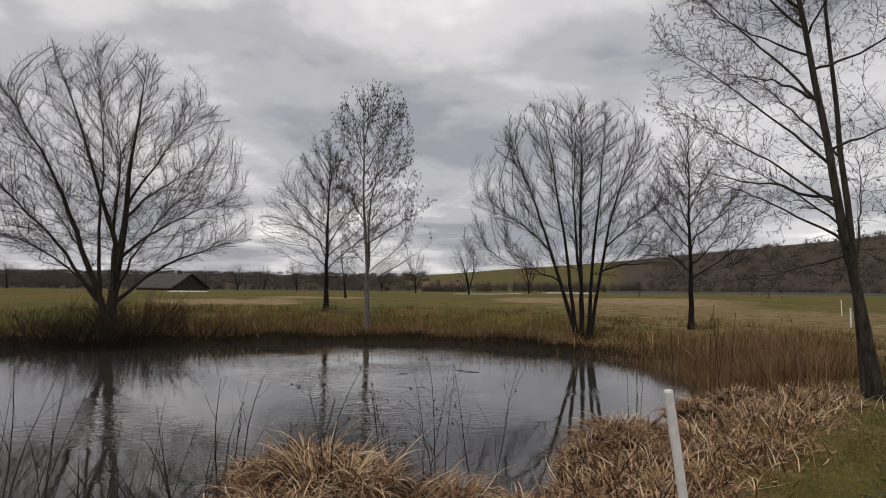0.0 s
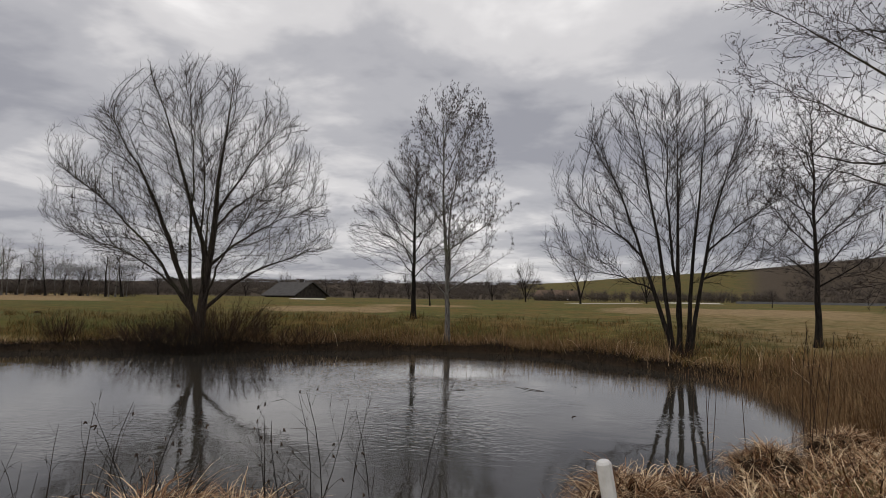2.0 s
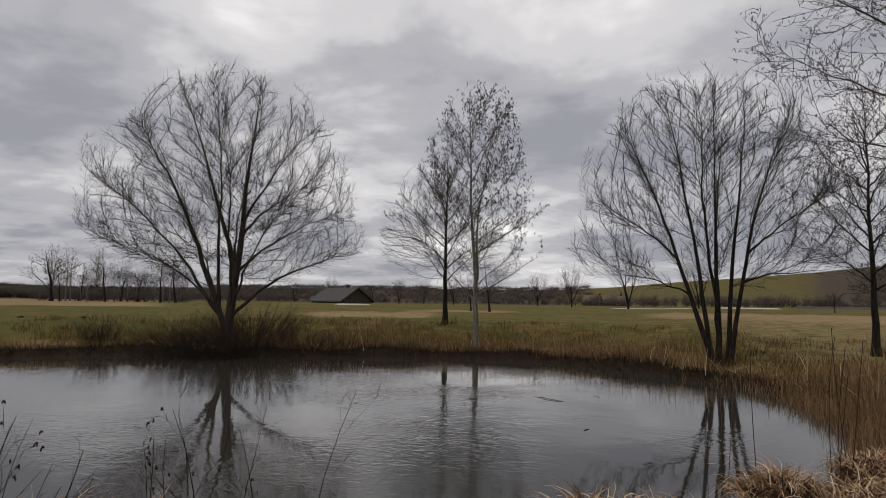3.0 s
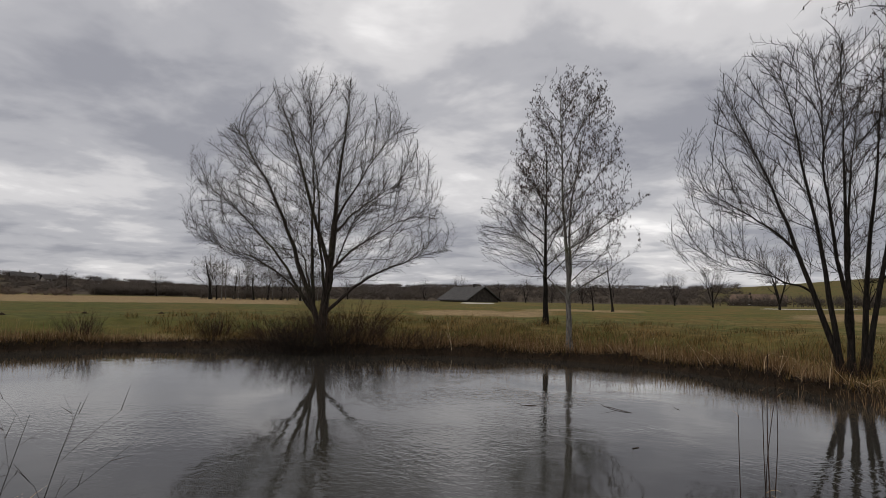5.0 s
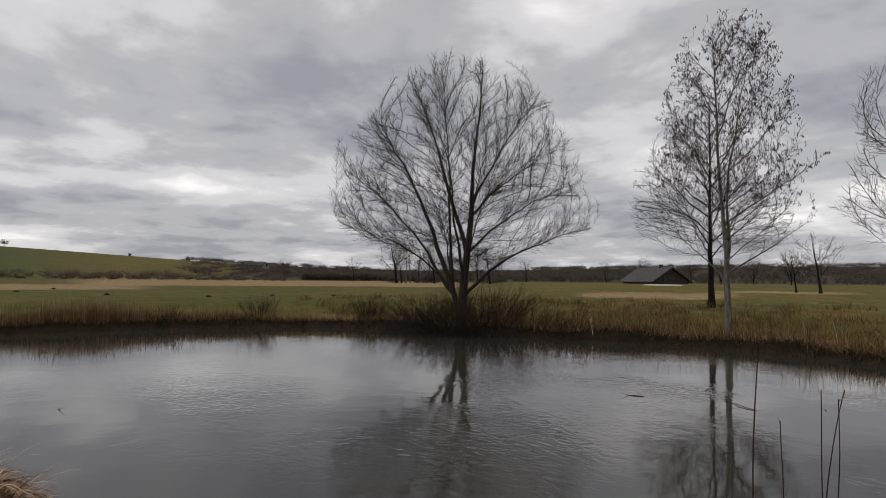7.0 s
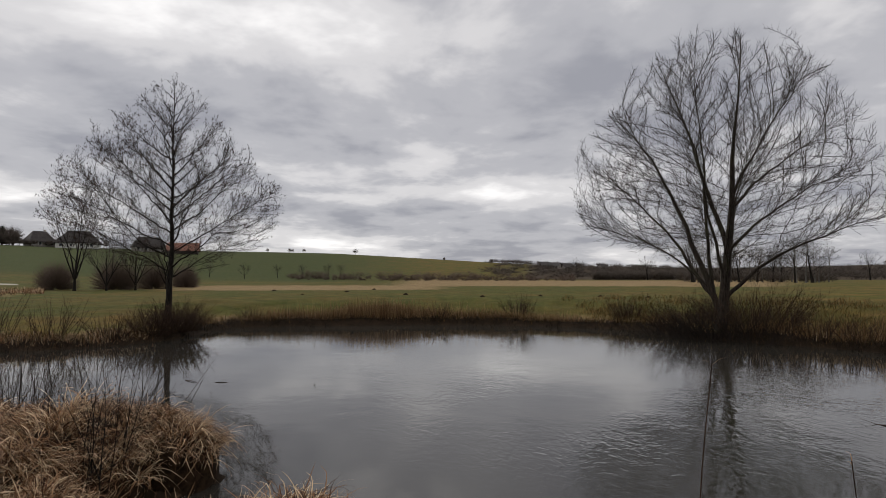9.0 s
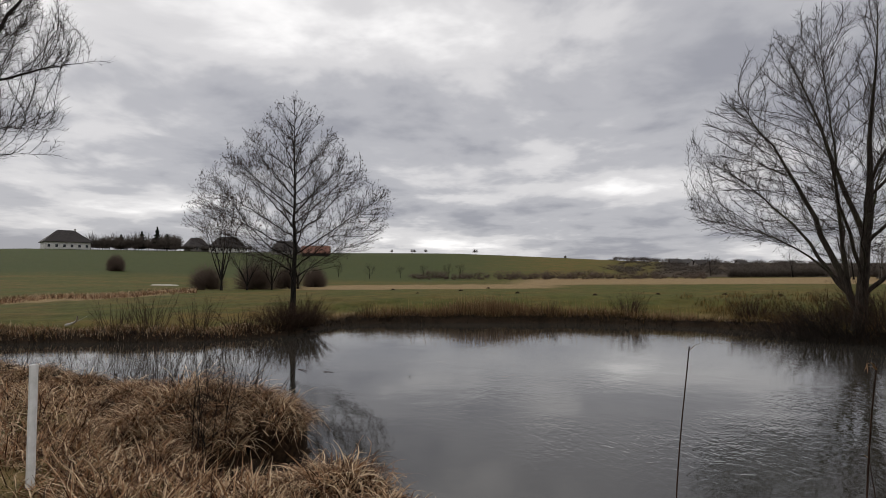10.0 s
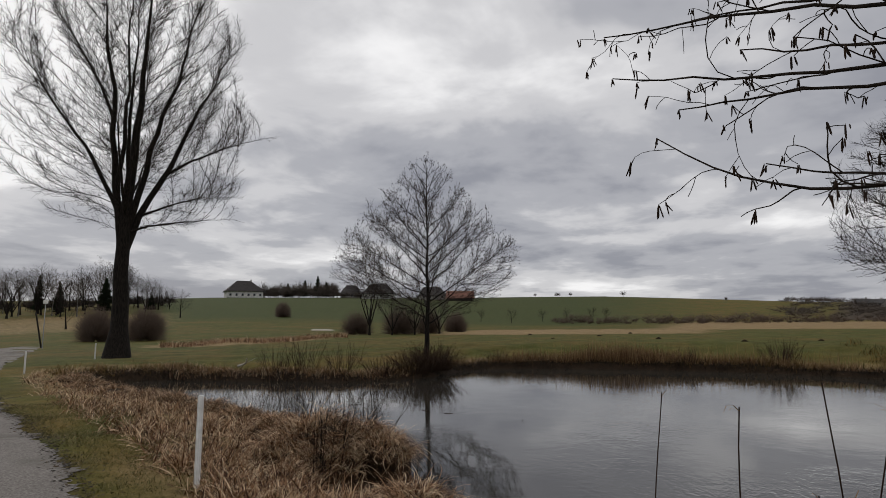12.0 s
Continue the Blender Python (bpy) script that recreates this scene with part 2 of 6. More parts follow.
def spikes(A, B, r, build):
    """Three-sided needles from A to B, for the finest twigs."""
    T = unit(B - A)
    ref = np.where(np.abs(T[:, 2:]) > 0.9, np.array([1.0, 0, 0]), np.array([0, 0, 1.0]))
    U = unit(np.cross(T, ref))
    V = np.cross(T, U)
    a = np.arange(3) * 2 * np.pi / 3
    base = A[:, None] + r[:, None, None] * (np.cos(a)[:, None] * U[:, None] + np.sin(a)[:, None] * V[:, None])
    v = np.concatenate([base, B[:, None]], 1)
    i = np.arange(len(A))[:, None] * 4
    tris = np.concatenate([i + np.array(t) for t in ((0, 1, 3), (1, 2, 3), (2, 0, 3))], 0)
    build.add(v, tris=tris)


def buds(C, length, r, build, drop=1.0):
    """Small pods hanging at C."""
    n = len(C)
    d = rng.normal(0, 0.35, (n, 3))
    d[:, 2] = -drop + rng.normal(0, 0.3, n) if drop else rng.normal(0, 1, n)
    d = unit(d)
    U = unit(np.cross(d, rng.normal(0, 1, (n, 3))))
    V = np.cross(d, U)
    L, r = length[:, None], r[:, None]
    ring = lambda s, q: [C + d * L * s + r * q * (math.cos(a) * U + math.sin(a) * V) for a in (0, 2.094, 4.189)]
    v = np.stack([C] + ring(0.18, 0.85) + ring(0.8, 0.9) + [C + d * L], 1)
    i = np.arange(n)[:, None] * 8
    tris = np.concatenate([i + np.array(t) for t in ((0, 2, 1), (0, 3, 2), (0, 1, 3), (7, 4, 5), (7, 5, 6), (7, 6, 4))], 0)
    quads = np.concatenate([i + np.array(t) for t in ((1, 2, 5, 4), (2, 3, 6, 5), (3, 1, 4, 6))], 0)
    build.add(v, quads, tris)


def grow(base, d, length, K, up, wiggle):
    """Bent polylines from base along d."""
    N = len(base)
    P, T = np.empty((N, K, 3)), np.empty((N, K, 3))
    P[:, 0], d = base, unit(d)
    step = (length / (K - 1))[:, None]
    up = np.broadcast_to(np.asarray(up, float), (N,))
    sway = rng.normal(0, wiggle, (N, 3))
    for k in range(K):
        T[:, k] = d
        if k + 1 < K:
            P[:, k + 1] = P[:, k] + d * step
            sway = 0.55 * sway + rng.normal(0, wiggle, (N, 3))
            d = d + sway
            d[:, 2] += up / (K - 1)
            d = unit(d)
    return P, T


def sprout(P, T, R, counts, s0, s1, angle, spread=0.25):
    """Points and directions of side shoots along polylines."""
    N, K, _ = P.shape
    par = np.repeat(np.arange(N), counts)
    order = np.concatenate([np.arange(c) for c in counts]) if len(par) else np.zeros(0)
    s = s0 + (s1 - s0) * (order + rng.uniform(0.1, 0.9, len(par))) / np.maximum(counts[par], 1)
    f = s * (K - 1)
    k = np.minimum(f.astype(int), K - 2)
    w = (f - k)[:, None]
    at = P[par, k] * (1 - w) + P[par, k + 1] * w
    t = unit(T[par, k] * (1 - w) + T[par, k + 1] * w)
    r = R[par, k] * (1 - w[:, 0]) + R[par, k + 1] * w[:, 0]
    phi = order * 2.4 + rng.uniform(0, 6.28, N)[par] + rng.normal(0, 0.5, len(par))
    ref = np.where(np.abs(t[:, 2:]) > 0.9, np.array([1.0, 0, 0]), np.array([0, 0, 1.0]))
    U = unit(np.cross(t, ref))
    V = np.cross(t, U)
    a = np.radians(angle) * rng.normal(1, spread, len(par))
    d = np.cos(a)[:, None] * t + np.sin(a)[:, None] * (np.cos(phi)[:, None] * U + np.sin(phi)[:, None] * V)
    return par, s, at, d, r


def envelope(profile, lobes=0.18, seed=0, off=(0, 0)):
    """A crown's outline: radius by height, with uneven lobes."""
    zs, rs = zip(*profile)
    ph = np.random.default_rng(seed).uniform(0, 6.28, 4)

    def inside(p):
        x, y = p[..., 0] - off[0], p[..., 1] - off[1]
        r = np.interp(p[..., 2], zs, rs, left=0.0, right=0.0)
        th = np.arctan2(y, x)
        r = r * (1 + lobes * (np.sin(2 * th + ph[0] + p[..., 2] * 0.7) * 0.6 + np.sin(3 * th + ph[1] - p[..., 2] * 1.1) * 0.5 + np.sin(5 * th + ph[2] + p[..., 2] * 1.9) * 0.35))
        return np.hypot(x, y) < r

    return inside


def fit_length(at, d, length, inside, low=0.12):
    steps = np.linspace(0.1, 1.0, 10)
    ok = inside(at[:, None] + d[:, None] * (length[:, None, None] * steps[None, :, None]))
    far = np.where(ok, steps, 0).max(1)
    return length * np.maximum(far, low)


def tree(name, x, y, z, label, stems, env, limbs, branches, twigs, bark, seed, shoots=0, up=(0.5, 0.4, 0.3), angles=(50, 45, 42), low=0.25, fine=1.0, group="", twig_mat=None, sides=6):
    """A small bare tree for the distance. stems: (dx, dy, foot height, dirx, diry, length, radius, up); limbs, branches, twigs, shoots: how many a metre."""
    global rng
    rng = np.random.default_rng(seed)
    root = thing(name, x, y, z, label, "tree", group)
    S = np.array(stems, float)
    base = S[:, :3] - np.array([0, 0, 0.15])
    d = unit(np.stack([S[:, 3], S[:, 4], np.ones(len(S))], 1))
    P0, T0 = grow(base, d, S[:, 5], 14, S[:, 7], 0.04)
    s = np.linspace(0, 1, 14)
    flare = 1 + 0.5 * np.exp(-(s * S[:, 5:6] + S[:, 2:3] * 9) / 0.3)
    R0 = S[:, 6:7] * ((1 - s) ** 1.2 * 0.95 + 0.05) * flare
    for k in range(len(S)):
        b = Build()
        tubes(P0[k:k + 1], R0[k:k + 1], sides, b)
        part("stem" if k else "trunk", b, bark, root)
    c1 = np.maximum((limbs * S[:, 5] * (1 - low)).astype(int), 3)
    par, s1, at, d1, r1 = sprout(P0, T0, R0, c1, low, 0.98, angles[0])
    L1 = fit_length(at, unit(d1 + np.array([0, 0, up[0] * 0.5])), S[par, 5] * (0.8 - 0.5 * s1) * rng.uniform(0.75, 1.15, len(par)), env)
    P1, T1 = grow(at, d1, L1, 9, up[0], 0.07)
    R1 = np.minimum(r1 * 0.55, 0.005 + 0.0075 * L1)[:, None] * (1 - 0.88 * np.linspace(0, 1, 9))
    c2 = np.maximum((branches * L1).astype(int), 1)
    par2, s2, at, d2, r2 = sprout(P1, T1, R1, c2, 0.14, 0.99, angles[1])
    L2 = fit_length(at, unit(d2 + np.array([0, 0, up[1] * 0.4])), L1[par2] * (0.6 - 0.36 * s2) * rng.uniform(0.55, 1.2, len(par2)) + 0.2, env)
    P2, T2 = grow(at, d2, L2, 6, up[1], 0.1)
    R2 = np.minimum(r2 * 0.7, 0.0035 + 0.0055 * L2)[:, None] * (1 - 0.8 * np.linspace(0, 1, 6))
    b = Build()
    tubes(P1[:, ::2], R1[:, ::2], 4, b)
    tubes(P2[:, [0, 2, 5]], R2[:, [0, 2, 5]], 3, b)
    tagged(part("branchwork", b, bark, root), kind="stuff")
    c3 = np.maximum((twigs * L2).astype(int), 1)
    par3, s3, at, d3, r3 = sprout(P2, T2, R2, c3, 0.1, 1.0, angles[2])
    L3 = fit_length(at, d3, (0.22 + L2[par3] * 0.42 * (1 - 0.5 * s3)) * rng.uniform(0.5, 1.25, len(par3)), env, 0.35)
    P3, T3 = grow(at, d3, L3, 3, up[2], 0.14)
    R3 = (0.0046 * fine) * np.ones((len(par3), 1)) * np.array([1.0, 0.72, 0.45])
    tw = Build()
    spikes(P3[:, 0], P3[:, -1], R3[:, 0], tw)
    c4 = np.maximum((shoots * L3 + rng.random(len(L3))).astype(int), 1)
    par4, s4, at, d4, r4 = sprout(P3, T3, R3, c4, 0.1, 1.0, 38)
    L4 = rng.uniform(0.1, 0.36, len(par4)) * (0.7 + 0.3 * fine)
    spikes(at, at + unit(d4 + np.array([0, 0, up[2] * 0.5])) * L4[:, None], np.full(len(par4), 0.0042 * fine), tw)
    tagged(part("crown", tw, twig_mat or TWIG, root, "fine bare twigs"), kind="stuff")
    return root


# ---- the pond's outline and the lie of the land ----
SHORE = [(-22.3, 1), (-22.6, 5), (-22.6, 10), (-21.6, 14), (-19.2, 18), (-16.6, 19.3), (-14.4, 19.0), (-12.5, 20.6), (-10, 22.3), (-7, 23.7), (-4.5, 24.2),
         (-1.5, 23.8), (0.5, 22.6), (2.5, 20.9), (4.2, 19.5), (5.2, 17.3), (5.6, 14.6), (5.5, 12.6), (4.9, 11.2), (3.9, 10.0), (2.8, 8.7), (2.0, 7.5), (1.2, 6.7),
         (0.8, 6.0), (0.5, 5.1), (0.2, 4.4), (-0.55, 4.35), (-0.75, 4.9), (-1.15, 5.35), (-1.75, 4.9), (-2.05, 3.9), (-2.4, 2.9), (-3.1, 1.7), (-4.0, 0.0), (-5.0, -2.2), (-5.8, -4.3), (-6.7, -6.6), (-8.5, -9.2), (-10.5, -12.3), (-12.6, -12.8),
         (-13.3, -9.5), (-13.9, -5.3), (-13.9, -2.7), (-15.4, -0.9), (-17.5, 0.2), (-19.5, 0.2)]


def smooth_loop(pts, times=2):
    p = np.array(pts, float)
    for _ in range(times):
        q = np.roll(p, -1, 0)
        p = np.stack([0.75 * p + 0.25 * q, 0.25 * p + 0.75 * q], 1).reshape(-1, 2)
    return p


POND = smooth_loop(SHORE)


def pond_distance(x, y):
    """Distance to the shore; negative over water."""
    p = np.stack([np.ravel(x), np.ravel(y)], 1)
    a, b = POND, np.roll(POND, -1, 0)
    best = np.full(len(p), 1e9)
    inside = np.zeros(len(p), bool)
    for (ax, ay), (bx, by) in zip(a, b):
        ex, ey = bx - ax, by - ay
        t = np.clip(((p[:, 0] - ax) * ex + (p[:, 1] - ay) * ey) / (ex * ex + ey * ey), 0, 1)
        best = np.minimum(best, np.hypot(p[:, 0] - ax - t * ex, p[:, 1] - ay - t * ey))
        if ay != by:
            inside ^= ((ay > p[:, 1]) != (by > p[:, 1])) & (p[:, 0] < ax + (p[:, 1] - ay) / (by - ay) * ex)
    return np.where(inside, -best, best).reshape(np.shape(x))


def ease(a, b, v):
    t = np.clip((v - a) / (b - a), 0, 1)
    return t * t * (3 - 2 * t)


# ridge line round the place: bearing, elevation in degrees, distance, foot distance
RIDGE = [(-180, 2.0, 400, 150), (-90, 4.0, 600, 220), (-31, 4.6, 620, 230), (-16, 3.4, 640, 230), (-6, 2.6, 680, 230), (0, 2.2, 700, 230), (5, 1.8, 760, 240), (11, 1.45, 800, 240),
         (25, 1.45, 800, 240), (36, 1.3, 800, 220), (48, 1.1, 740, 210), (57, 0.9, 680, 200), (62, 1.15, 640, 195), (70, 1.3, 560, 190), (78, 1.7, 480, 150), (84, 2.05, 450, 140), (92, 2.5, 420, 130), (103, 2.6, 380, 110),
         (119, 2.75, 330, 70), (130, 2.75, 320, 60), (140, 2.3, 330, 60), (150, 2.2, 340, 80), (180, 2.0, 400, 150)]
RA, RE, RD, RF = (np.array(c, float) for c in zip(*RIDGE))


def bearing(x, y):
    return np.degrees(np.arctan2(-(x - 3.0), y - 4.0))


def land(x, y, d=None):
    """Height of the ground."""
    x, y = np.asarray(x, float), np.asarray(y, float)
    if d is None:
        d = pond_distance(x, y)
    s = -(x - 0.4) * 0.8 + (y + 0.2) * 0.6
    flat = 0.58 + 0.5 * ease(8, 26, s) + 0.18 * ease(12, 30, y) * ease(-4, 6, x)
    r = np.hypot(x - 3.0, y - 4.0)
    az = bearing(x, y)
    el, rd, rf = np.interp(az, RA, RE), np.interp(az, RA, RD), np.interp(az, RA, RF)
    flat = flat + 0.006 * np.clip(r - 40, 0, 160)
    top = rd * np.tan(np.radians(el)) + 2.1 - flat
    hill = np.maximum(top, 0) * ease(rf, rd * 1.25, r) / ease(rf, rd * 1.25, rd)
    bumps = 0.05 * np.sin(x * 0.9 + np.sin(y * 0.7)) * np.sin(y * 0.8 + 1.0) + 0.03 * np.sin(x * 2.3 + y * 1.7)
    far = ease(4, 8, s)
    lip = 0.27 + 0.07 * np.sin(x * 1.3 + np.sin(y * 0.9)) + 0.04 * np.sin(x * 2.9 - y * 2.1)
    dc = np.clip(d, 0, 50)
    rise = far * (lip * (1 - np.exp(-dc / 0.1)) + (flat - lip) * ease(0, 7.5, dc)) + (1 - far) * flat * (1 - np.exp(-dc / 0.5))
    bank = np.where(d > 0, rise + bumps * ease(0.5, 3, d), -0.9 * ease(0, 2.2, -d) - 0.02)
    return np.where(d > 60, flat + hill, bank + hill)


def build_ground():
    def axis(a, b, step, far):
        mid = np.arange(a, b + step / 2, step)
        out, g = [], step
        while not out or out[-1] < far:
            g *= 1.17
            out.append((out[-1] if out else 0) + g)
        out = np.array(out)
        return np.concatenate([a - out[::-1], mid, b + out])

    xs, ys = axis(-27, 11, 0.33, 3600), axis(-16, 30, 0.33, 3600)
    X, Y = np.meshgrid(xs, ys)
    D = pond_distance(X, Y)
    Z = land(X, Y, D)
    ny, nx = X.shape
    i = np.arange(nx * ny).reshape(ny, nx)
    quads = np.stack([i[:-1, :-1], i[:-1, 1:], i[1:, 1:], i[1:, :-1]], -1).reshape(-1, 4)
    me = Build().add(np.stack([X, Y, Z], -1), quads).mesh("ground", GROUND)
    r, az = np.hypot(X - 3, Y - 4), bearing(X, Y)
    # band of wet earth and painted undercut shade along the shore
    mud_and_shade = 1 - ease(0.45, 1.2, D)
    tan = np.clip(ease(0.5, 1.0, D) * (1 - ease(1.4, 3.5, D)) * 0.5, 0, 1)
    tan = np.maximum(tan, 0.9 * ease(72, 82, r) * (1 - ease(165, 185, r)) * ease(46, 52, az) * (1 - ease(80, 90, az)))
    tan = np.maximum(tan, 0.85 * ease(50, 58, r) * (1 - ease(74, 92, r)) * ease(74, 84, az) * (1 - ease(100, 114, az)))
    tan = np.maximum(tan, 0.8 * ease(40, 50, r) * (1 - ease(70, 80, r)) * (1 - ease(0, 8, az)) * ease(-30, -12, az))
    tan = np.maximum(tan, 0.85 * ease(38, 44, r) * (1 - ease(56, 62, r)) * ease(22, 27, az) * (1 - ease(36, 40, az)))
    tan = np.maximum(tan, 0.8 * ease(60, 64, r) * (1 - ease(74, 80, r)) * ease(14, 18, az) * (1 - ease(24, 30, az)))
    tan = np.maximum(tan, (0.3 + 0.2 * ease(2, 7, X)) * ease(1.0, 2.0, D) * ease(14, 19, Y + 0.6 * np.clip(X, 0, 8)) * ease(-14, -9, X) * (1 - ease(45, 60, r)))
    tan = np.maximum(tan, 0.55 * ease(90, 110, r) * (1 - ease(170, 190, r)) * ease(128, 136, az) * (1 - ease(150, 160, az)))
    green = np.maximum(0.9 * ease(110, 150, r) * ease(80, 95, az) * (1 - ease(133, 139, az)), 0.3 * ease(22, 30, r) * (1 - ease(150, 180, r)) * ease(40, 55, az) * (1 - ease(150, 165, az)))
    tan = np.maximum(tan, 0.8 * ease(44, 47, r) * (1 - ease(52, 56, r)) * ease(114, 120, az) * (1 - ease(132, 138, az)))
    wood = np.maximum(ease(210, 260, r) * (1 - ease(8, 60, az)) * ease(-170, -150, az) * (1 - 0.62 * ease(-14, -9, az)), ease(190, 230, r) * ease(8, 14, az) * (1 - ease(70, 76, az)))
    col = me.color_attributes.new("zone", "FLOAT_COLOR", "POINT")
    col.data.foreach_set("color", np.stack([mud_and_shade, tan, wood, green], -1).astype(np.float32).ravel())
    tagged(new("ground", me), "uneven winter turf with muddy, shade-darkened pond banks and far hills", "ground", kind="structure")


build_ground()


def build_water():
    n = 90
    X, Y = np.meshgrid(np.linspace(-25, 8, n), np.linspace(-15, 27, n))
    i = np.arange(n * n).reshape(n, n)
    quads = np.stack([i[:-1, :-1], i[:-1, 1:], i[1:, 1:], i[1:, :-1]], -1).reshape(-1, 4)
    d = pond_distance(X, Y).ravel()
    keep = (d[quads] < 0.8).any(1)
    b = Build().add(np.stack([X, Y, np.zeros_like(X)], -1), quads[keep])
    me = b.mesh("water", WATER)
    # wind reaches the open water, the lee of the banks stays calm
    lee = ease(0.6, 5.0, -d) * (1 - 0.8 * ease(4, 11, -X.ravel()))
    me.attributes.new("open_water", "FLOAT", "POINT").data.foreach_set("value", (0.1 + 0.9 * lee).astype(np.float32))
    tagged(new("water", me), "dark still pond water with fine ripples", "water", kind="structure")


build_water()

EDGE = [(-30, -40), (-19, -27), (-12, -18.6), (-7.3, -12.6), (-2.1, -4.4), (0.7, 0.7), (2.4, 3.3), (4.6, 6.2), (7.6, 9.9), (13, 16), (20, 23), (34, 35)]


def build_path():
    p = np.array(EDGE, float)
    t = np.linspace(0, len(p) - 1, 1100)
    c = np.stack([np.interp(t, np.arange(len(p)), p[:, k]) for k in (0, 1)], 1)
    for _ in range(200):
        c[1:-1] = 0.5 * c[1:-1] + 0.25 * (c[:-2] + c[2:])
    tan = unit(np.gradient(c, axis=0))
    nrm = np.stack([tan[:, 1], -tan[:, 0]], 1)
    w = np.linspace(0, 2.5, 11)
    wob = np.convolve(np.random.default_rng(3).normal(0, 0.22, len(c) + 8), np.ones(9) / 9, "valid") + np.random.default_rng(4).normal(0, 0.035, len(c))
    jag = wob[:, None] * np.array([1] + [0] * 9 + [-1])
    g = c[:, None] + nrm[:, None] * (w[None] + jag)[..., None]
    z = land(g[..., 0], g[..., 1]) + 0.012 + 0.03 * np.sin(np.pi * w / 2.5)
    i = np.arange(len(c) * 11).reshape(len(c), 11)
    quads = np.stack([i[:-1, :-1], i[:-1, 1:], i[1:, 1:], i[1:, :-1]], -1).reshape(-1, 4)
    tagged(part("path", Build().add(np.concatenate([g, z[..., None]], -1), quads), GRAVEL), "pale compacted gravel footpath with worn edges", "path", kind="structure")


build_path()


def ground_z(x, y):
    return float(land(np.array([x]), np.array([y]))[0])


def bend(a, b, arch, n, wob):
    """A limb's line from a to b: arch 0.5 is straight, more climbs first and levels out, less sags first."""
    a, b = np.asarray(a, float), np.asarray(b, float)
    d = b - a
    flat = 0.5 - 0.42 * (arch - 0.5)
    c = a + d * np.array([flat, flat, arch])
    t = np.linspace(0, 1, n)[:, None]
    p = (1 - t) ** 2 * a + 2 * t * (1 - t) * c + t * t * b
    sway = np.cumsum(rng.normal(0, 1, (n, 3)), 0)
    sway -= sway[0] + (sway[-1] - sway[0]) * t
    return p + sway * wob * np.linalg.norm(d) / n ** 0.5


def along(P, z):
    """Point of a rising line at height z."""
    return np.array([np.interp(z, P[:, 2], P[:, k]) for k in range(3)])


def colonise(lines, wish, step, kill, trop, inertia, jitter, low, outward, heart, droop):
    """Lets branches grow from the stems' lines towards the wished points until all are reached. Gives points and parents."""
    pos, par, way, stem = [], [], [], []
    for k, P in enumerate(lines):
        m = max(int(np.linalg.norm(np.diff(P, axis=0), axis=1).sum() / step), 3)
        f = np.linspace(0, len(P) - 1, m)
        Q = np.stack([np.interp(f, np.arange(len(P)), P[:, c]) for c in range(3)], 1)
        for i in range(m):
            par.append(len(pos) - 1 if i else -1)
            pos.append(Q[i])
            way.append(unit(Q[min(i + 1, m - 1)] - Q[max(i - 1, 0)]))
            stem.append(k)
    pos, way, par, stem = np.array(pos), np.array(way), list(par), np.array(stem)
    kids = np.zeros(len(pos), int)
    gap = np.where(pos[:, 2] > low, 0.0, 1e6)
    D = np.linalg.norm(wish[:, None] - pos[None], axis=2) + gap
    near, dist = D.argmin(1), D.min(1)
    live = dist > kill
    for _ in range(160):
        ahead = (unit(wish - pos[near]) * way[near]).sum(1)
        idx = np.nonzero(live & (kids[near] < 3) & (dist < 6) & ((ahead > 0.34) | (stem[near] >= 0)))[0]
        if not len(idx):
            break
        who, inv = np.unique(near[idx], return_inverse=True)
        pull = np.zeros((len(who), 3))
        np.add.at(pull, inv, unit(wish[idx] - pos[near[idx]]))
        d = unit(unit(pull) + inertia * way[who] + outward * unit(pos[who] - heart) + np.array([0, 0, trop]) + rng.normal(0, jitter, (len(who), 3)))
        d[:, 2] = np.maximum(d[:, 2], droop)
        d = unit(d)
        n0 = len(pos)
        pos = np.vstack([pos, pos[who] + d * step])
        way, stem = np.vstack([way, d]), np.append(stem, np.full(len(who), -1))
        par += list(who)
        kids[who] += 1
        kids = np.append(kids, np.zeros(len(who), int))
        D = np.linalg.norm(wish[:, None] - pos[None, n0:], axis=2)
        j = D.argmin(1)
        better = D[np.arange(len(wish)), j] < dist
        near, dist = np.where(better, j + n0, near), np.minimum(dist, D.min(1))
        live &= dist > kill
    return pos, np.array(par), stem


def resample(P, K, ease_in=True):
    P = np.asarray(P, float)
    if ease_in and len(P) > 3:
        for _ in range(2):
            P[1:-1] = 0.5 * P[1:-1] + 0.25 * (P[:-2] + P[2:])
    f = np.linspace(0, len(P) - 1, K)
    return np.stack([np.interp(f, np.arange(len(P)), P[:, c]) for c in range(3)], 1)


